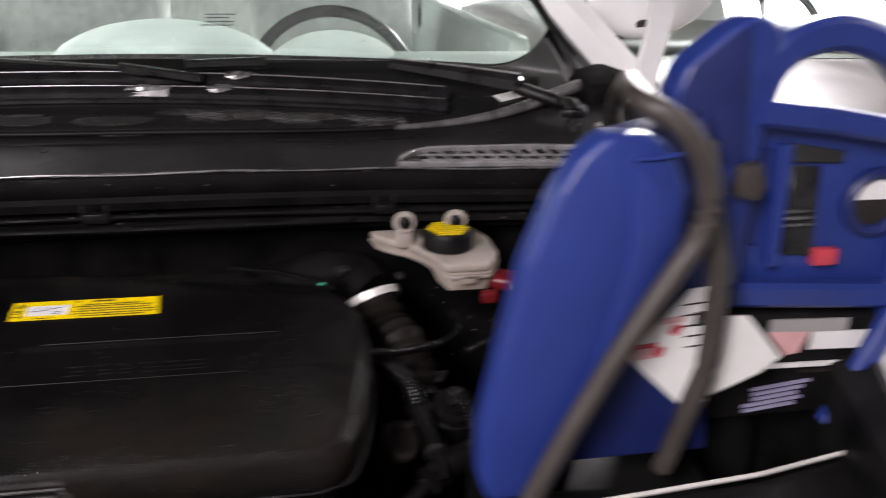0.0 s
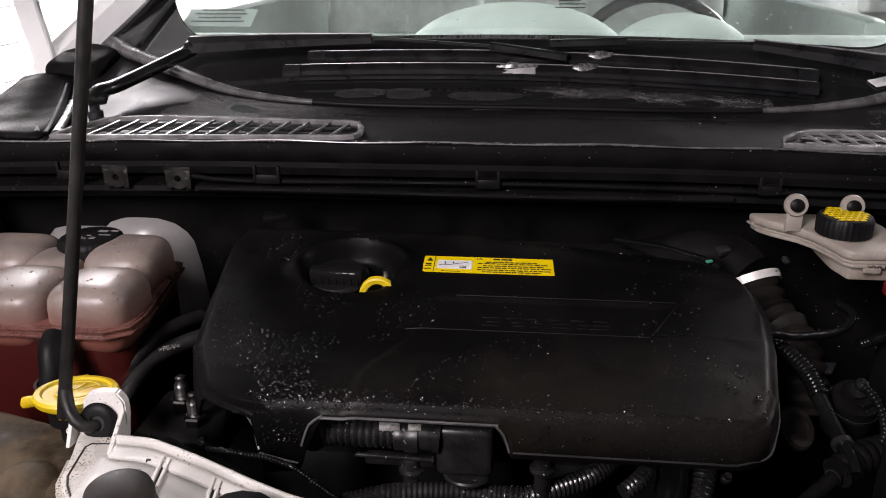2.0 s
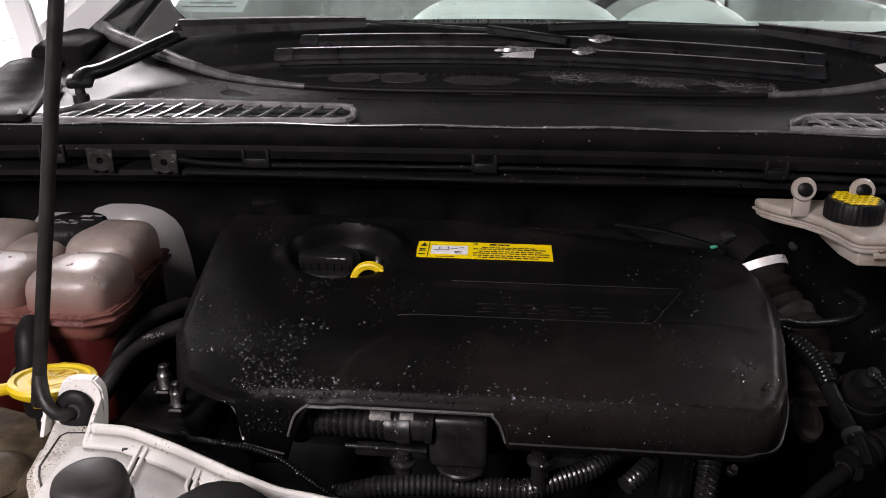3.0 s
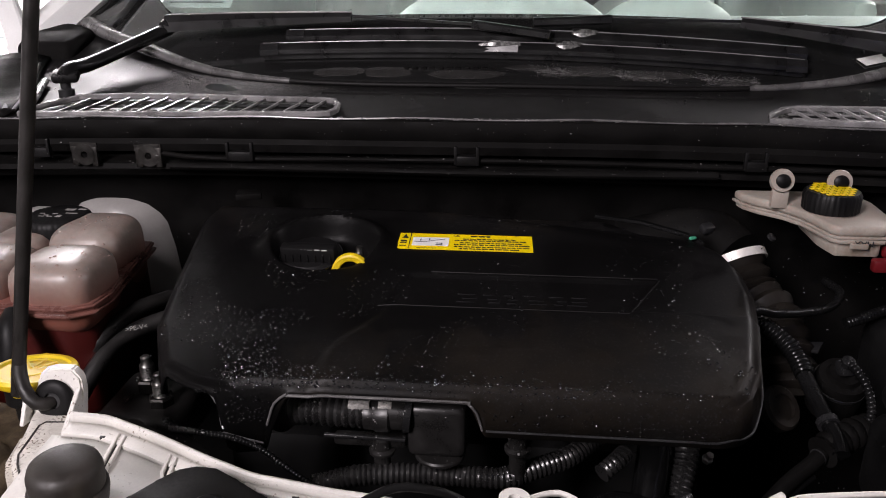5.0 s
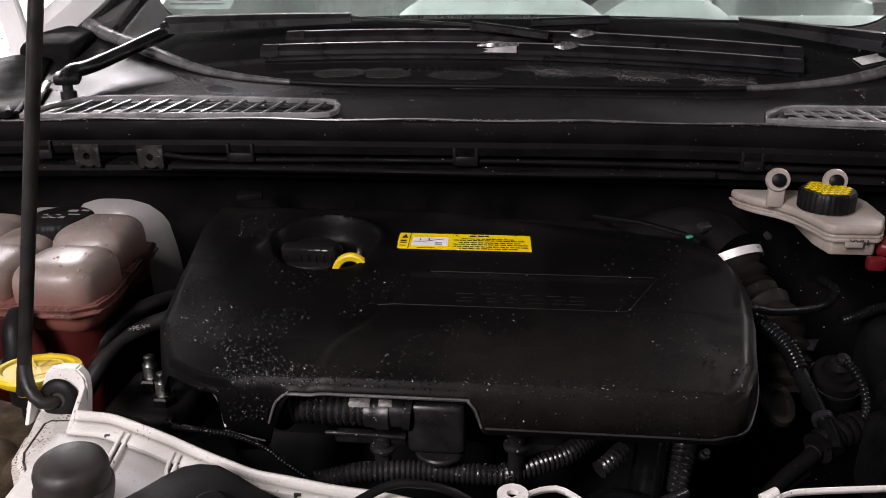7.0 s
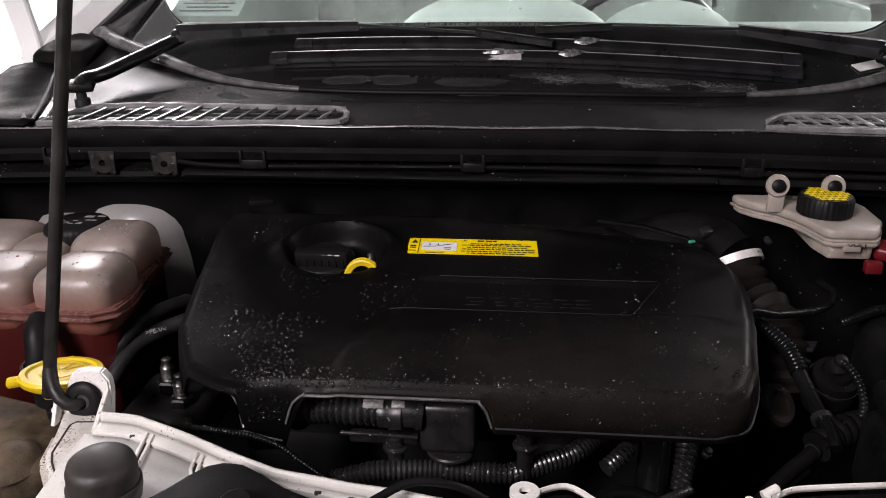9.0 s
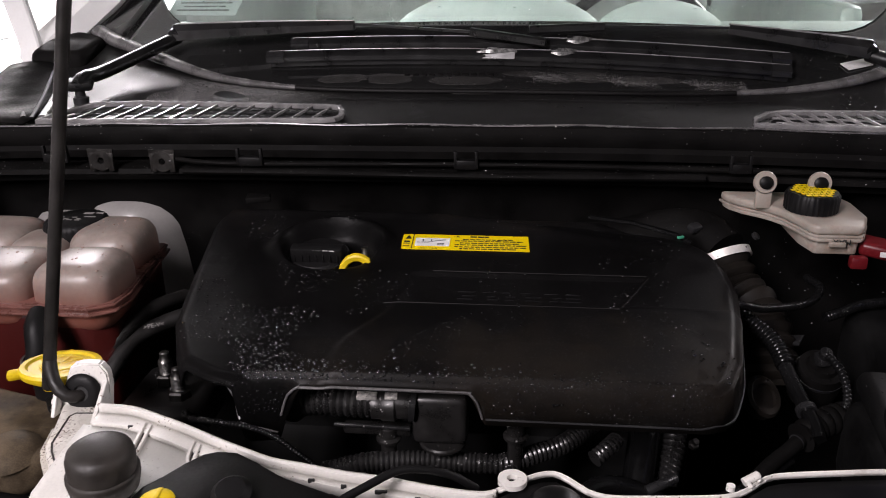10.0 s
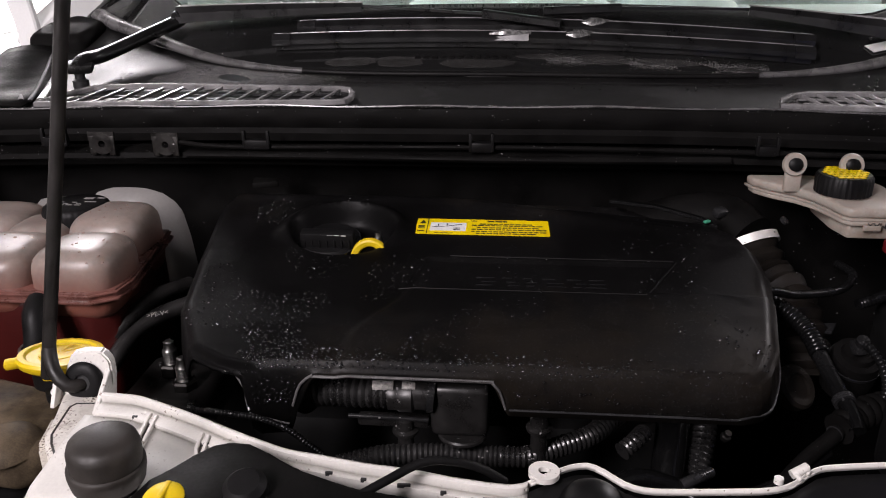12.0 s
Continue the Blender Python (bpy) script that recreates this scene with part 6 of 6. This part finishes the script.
# ---- bonnet stay, washer filler ----
def bonnet_stay():
    c = thing("bonnet_stay", (-0.41, 0.15, 0.90), "black bonnet support rod standing in its rubber grommet", "support rod")
    base = Vector((-0.43, 0.155, 0.93))
    lean = Vector((0.2, 0.06, 1))
    pts = [(-0.402, 0.160, 0.898), (-0.404, 0.149, 0.8975), (-0.413, 0.142, 0.900), (-0.424, 0.146, 0.911), tuple(base), tuple(base + 0.03 * lean), tuple(base + 0.70 * lean)]
    part("rod", tube(pts, 0.0056, 16), ROD, c)
    part("grommet", lathe([(0.007, 0.006), (0.007, 0.0), (0.0165, 0), (0.0175, 0.002), (0.0165, 0.004), (0.012, 0.006), (0.007, 0.006)], (-0.402, 0.152, 0.899), (0, -1, 0.22), 36), RUBBER, c, "black rubber grommet")
    part("socket", lathe([(0, 0), (0.012, 0), (0.012, 0.004), (0, 0.004)], (-0.402, 0.152, 0.899), (0, -1, 0.22), 24), INK, c)


bonnet_stay()


def washer_filler():
    c = thing("washer_filler", (-0.45, 0.195, 0.86), "yellow washer filler cap on a black neck", "filler cap")
    part("neck", lathe([(0, 0), (0.026, 0), (0.026, 0.03), (0, 0.03)], (-0.452, 0.200, 0.862), n=32), RUBBER, c)
    axis = (0.03, 0.14, 1)
    cap = part("cap", lathe([(0.0, 0.0), (0.030, 0.0), (0.036, 0.004), (0.0375, 0.009), (0.036, 0.012), (0.031, 0.0125), (0.029, 0.0105), (0.0, 0.0105)], (-0.452, 0.200, 0.886), axis, 48), YELLOW, c)
    for a in (-0.15, 1.9, 3.6, 5.0):
        x, y = -0.452 + 0.039 * math.cos(a), 0.200 + 0.037 * math.sin(a)
        part("tongue", box(x, y, 0.892 - 0.14 * (y - 0.2), 0.016, 0.011, 0.008, 0.003, (-8, 0, math.degrees(a))), YELLOW, cap)
    fan = lambda a, r: (-0.452 + r * math.cos(a), 0.200 + r * math.sin(a), 0.8975 - 0.14 * r * math.sin(a))
    part("raised_mark", joined(*[along(rect(0.0016, 0.0012), [fan(a, 0.004), fan(a, 0.022)]) for a in (0.9, 1.6, 2.3)], along(rect(0.0016, 0.0012), [fan(a, 0.022) for a in span(0.5, 2.7, 12)]), along(rect(0.0016, 0.0012), [fan(a, 0.017) for a in span(3.5, 5.9, 12)])), YELLOW, cap)
    w = thing("washer_bolt", (-0.434, 0.165, 0.868), "black headed bolt on the soiled shelf", "bolt")
    part("head", lathe([(0, 0), (0.013, 0), (0.013, 0.012), (0.008, 0.014), (0, 0.014)], (-0.436, 0.168, 0.868), n=20), RUBBER, w)
    part("cap", lathe([(0, 0), (0.006, 0), (0.005, 0.003), (0, 0.003)], (-0.436, 0.162, 0.880), n=16), PAPER, w)


washer_filler()


# beads made with MIST have their sparkle painted in as pale grey
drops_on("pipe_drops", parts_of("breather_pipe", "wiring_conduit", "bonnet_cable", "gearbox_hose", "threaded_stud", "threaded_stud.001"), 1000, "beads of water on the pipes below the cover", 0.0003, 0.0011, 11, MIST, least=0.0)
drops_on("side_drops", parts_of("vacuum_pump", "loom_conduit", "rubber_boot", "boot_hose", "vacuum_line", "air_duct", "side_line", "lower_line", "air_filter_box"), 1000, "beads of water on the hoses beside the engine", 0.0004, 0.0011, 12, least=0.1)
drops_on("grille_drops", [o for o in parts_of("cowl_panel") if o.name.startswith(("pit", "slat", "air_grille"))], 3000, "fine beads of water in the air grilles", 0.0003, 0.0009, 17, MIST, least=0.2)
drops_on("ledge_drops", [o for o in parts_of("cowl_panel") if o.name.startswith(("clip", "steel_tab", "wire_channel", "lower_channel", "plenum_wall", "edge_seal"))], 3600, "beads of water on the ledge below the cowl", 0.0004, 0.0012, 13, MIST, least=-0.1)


# ---- booster pack ----
def booster_pack():
    c = thing("booster_pack", (0.46, 0.13, 0.914), "blue jump start booster pack standing on the front panel", "jump starter")
    outer = [(0.332, 1.197), (0.367, 1.195), (0.378, 1.186), (0.394, 1.158), (0.395, 1.12), (0.369, 1.038), (0.333, 0.962), (0.312, 0.914), (0.262, 0.914), (0.255, 0.935), (0.255, 0.977), (0.266, 1.036), (0.281, 1.108), (0.300, 1.158), (0.315, 1.182)]
    cheek = part("side_cheek", slab(outer, 0.09, 0.122, 0.007, 3), BLUE, c)
    part("bevel_strip", slab([(0.350, 1.176), (0.386, 1.155), (0.386, 1.122), (0.361, 1.042), (0.325, 0.965), (0.306, 0.925), (0.293, 0.925), (0.309, 0.959), (0.337, 1.032), (0.354, 1.118)], 0.0868, 0.0905, 0.0012, 2), BLUE, cheek)
    part("top_ridge", along(rect(0.003, 0.004), [(0.351, 0.092, 1.180), (0.368, 0.091, 1.181), (0.382, 0.091, 1.183)], up=(0, -1, 0)), BLUE, cheek)
    part("inner_wall", slab([(0.36, 1.185), (0.425, 1.20), (0.440, 1.08), (0.455, 0.969), (0.462, 0.914), (0.325, 0.914), (0.386, 1.016)], 0.132, 0.172, 0.004), DBLUE, c)
    # the shoulder that rises to the carrying arch
    part("shoulder", slab([(0.416, 1.190), (0.407, 1.209), (0.415, 1.231), (0.451, 1.261), (0.464, 1.268), (0.487, 1.262), (0.497, 1.225), (0.489, 1.203), (0.487, 1.150), (0.486, 1.03), (0.455, 1.03), (0.440, 1.15)], 0.158, 0.196, 0.009, 4), BLUE, c)
    part("dark_facet", slab([(0.414, 1.194), (0.412, 1.209), (0.419, 1.229), (0.452, 1.256), (0.462, 1.261), (0.468, 1.20), (0.474, 1.15), (0.452, 1.158)], 0.1562, 0.1590, 0.001, 2), DBLUE, c)
    arch = [(0.478, 0.172, 1.190), (0.484, 0.172, 1.222), (0.500, 0.172, 1.243), (0.530, 0.173, 1.253), (0.560, 0.174, 1.251), (0.595, 0.175, 1.237), (0.622, 0.176, 1.212), (0.634, 0.177, 1.17), (0.640, 0.178, 1.10), (0.644, 0.179, 1.01)]
    frame_sec = [(-0.008, -0.014), (0.008, -0.014), (0.013, -0.009), (0.013, 0.009), (0.008, 0.014), (-0.008, 0.014), (-0.013, 0.009), (-0.013, -0.009)]
    part("arch_handle", along(frame_sec, curve_points(arch, 0.010), up=(0, 1, 0)), BLUE, c)
    part("sill", along(rect(0.030, 0.020, -0.020), [(0.480, 0.168, 1.205), (0.542, 0.169, 1.198), (0.640, 0.172, 1.182)]), BLUE, c)
    panel = part("control_panel", slab([(0.478, 1.188), (0.640, 1.166), (0.648, 1.018), (0.484, 1.030)], 0.176, 0.202, 0.004), BLUE, c)
    part("slot", slab([(0.486, 1.166), (0.505, 1.164), (0.503, 1.082), (0.489, 1.083)], 0.1725, 0.1775, 0.001, 1), DBLUE, panel)
    part("slot", slab([(0.521, 1.168), (0.570, 1.160), (0.568, 1.150), (0.522, 1.152)], 0.1725, 0.1775, 0.001, 1), INK, panel)
    part("slot", slab([(0.523, 1.150), (0.550, 1.148), (0.556, 1.070), (0.528, 1.072)], 0.1725, 0.1775, 0.001, 1), GREYPL, panel)
    part("slot_bar", joined(*[box(0.534, 0.1705, 1.100 + 0.006 * i, 0.032 - 0.004 * i, 0.004, 0.003, 0.0005) for i in range(3)]), ZINC, panel)
    part("divider", along(rect(0.010, 0.010), [(0.512, 0.174, 1.168), (0.513, 0.172, 1.12), (0.516, 0.174, 1.066)], up=(0, -1, 0)), BLUE, panel)
    part("cable_clamp", slab([(0.463, 1.156), (0.480, 1.160), (0.488, 1.140), (0.482, 1.128), (0.462, 1.132)], 0.146, 0.160, 0.003, 2), CABLE, c, "dull brown cable clamp")
    part("gauge_ring", lathe([(0.021, 0), (0.030, 0), (0.030, 0.008), (0.026, 0.011), (0.021, 0.008)], (0.606, 0.178, 1.116), (0, -1, 0), 36), DBLUE, panel)
    face = part("gauge_face", lathe([(0, 0), (0.0215, 0), (0.0215, 0.003), (0, 0.003)], (0.606, 0.178, 1.116), (0, -1, 0), 32), STOP, panel, "brown round gauge face")
    part("gauge_scale", slab([(0.606 + 0.020 * math.cos(a), 1.118 + 0.018 * math.sin(a)) for a in span(0, math.pi, 12)], 0.1735, 0.1745, 0), PAPER, face, "pale scale of the gauge")
    part("switch", box(0.566, 0.172, 1.070, 0.022, 0.010, 0.015, 0.002), REDPRINT, panel, "red square switch")
    part("ridge", along(rect(0.020, 0.022, -0.011), [(0.478, 0.166, 1.044), (0.556, 0.166, 1.039), (0.640, 0.168, 1.033)]), BLUE, c)
    body = part("battery_case", slab([(0.455, 1.026), (0.645, 1.014), (0.655, 0.914), (0.455, 0.914)], 0.172, 0.27, 0.006), RUBBER, c, "black battery case")
    tilt = (0, 2, 0)
    part("case_label", box(0.602, 0.170, 0.990, 0.066, 0.002, 0.017, 0, tilt), PAPER, body, "white printed strip")
    part("case_label", box(0.565, 0.1705, 1.006, 0.075, 0.002, 0.012, 0, tilt), TOWER, body)
    part("case_label", box(0.566, 0.170, 0.9675, 0.068, 0.002, 0.0045, 0, (0, 1, 0)), PAPER, body)
    part("case_label", box(0.580, 0.170, 0.9605, 0.030, 0.002, 0.003, 0, (0, 1, 0)), STOP, body)
    part("pink_print", slab([(0.525, 1.002), (0.566, 1.000), (0.558, 0.980), (0.545, 0.978)], 0.169, 0.1705, 0), PINKPRINT, body)
    part("case_print", joined(*[box(0.548 - 0.002 * i, 0.1705, 0.948 - 0.0055 * i, 0.056 - 0.007 * (i % 3), 0.002, 0.0028, 0, (0, -6, 0)) for i in range(5)]), PURPLE, body)
    placard = part("hazard_placard", slab([(0.376, 1.014), (0.390, 1.033), (0.421, 1.070), (0.443, 1.072), (0.445, 1.032), (0.444, 1.007), (0.447, 0.970), (0.427, 0.966)], 0.1195, 0.121, 0), PAPER, c, "white diamond warning placard")
    for x, z, w, h, turn in ((0.412, 1.037, 0.008, 0.009, 25), (0.400, 1.019, 0.008, 0.008, 20), (0.389, 1.024, 0.018, 0.004, -6)):
        part("red_mark", box(x, 0.1188, z, w, 0.0008, h, 0, (0, turn, 0)), REDPRINT, placard)
    for x, z, w, h in ((0.391, 1.017, 0.022, 0.008), (0.409, 1.045, 0.018, 0.005)):
        part("pink_mark", box(x, 0.1190, z, w, 0.0006, h, 0, (0, -4, 0)), PINKPRINT, placard)
    part("dark_mark", box(0.433, 0.1188, 1.045, 0.012, 0.0008, 0.012, 0.0002), GREYPL, placard)
    for i in range(5):
        part("text_line", box(0.424 + 0.002 * i, 0.1188, 1.058 - 0.009 * i, 0.020, 0.0008, 0.0010, 0, (0, -5, 0)), GREYPL, placard)
    part("hazard_placard", slab([(0.455, 1.043), (0.475, 1.042), (0.510, 1.003), (0.494, 0.990), (0.452, 0.972), (0.452, 1.004)], 0.1245, 0.126, 0), PAPER, c, "white diamond warning placard")
    part("brace", along(rect(0.020, 0.014), [(0.638, 0.150, 1.028), (0.607, 0.150, 0.950), (0.592, 0.150, 0.914)], up=(0, 1, 0)), BLUE, c)
    return c


booster_pack().location.x += 0.007


def jumper_cable(pts, label):
    c = thing("jumper_cable", pts[-1], label, "cable", "jumper cables")
    part("sheath", tube(pts, 0.0084, 16, 0.008), CABLE, c)
    return c


jumper_cable([(0.62, 0.66, 1.066), (0.54, 0.55, 1.095), (0.475, 0.42, 1.150), (0.415, 0.25, 1.205), (0.372, 0.14, 1.218), (0.362, 0.095, 1.217), (0.381, 0.080, 1.206), (0.397, 0.076, 1.185), (0.407, 0.076, 1.158), (0.405, 0.077, 1.129), (0.389, 0.077, 1.101), (0.357, 0.077, 1.046), (0.323, 0.077, 0.979), (0.298, 0.077, 0.925)], "thick dark jumper cable looped over the booster pack")
jumper_cable([(0.436, 0.140, 1.175), (0.424, 0.108, 1.150), (0.428, 0.098, 1.119), (0.436, 0.098, 1.083), (0.438, 0.100, 1.018), (0.431, 0.103, 0.979), (0.421, 0.106, 0.935), (0.418, 0.110, 0.918)], "dark jumper cable hanging down the front of the pack")
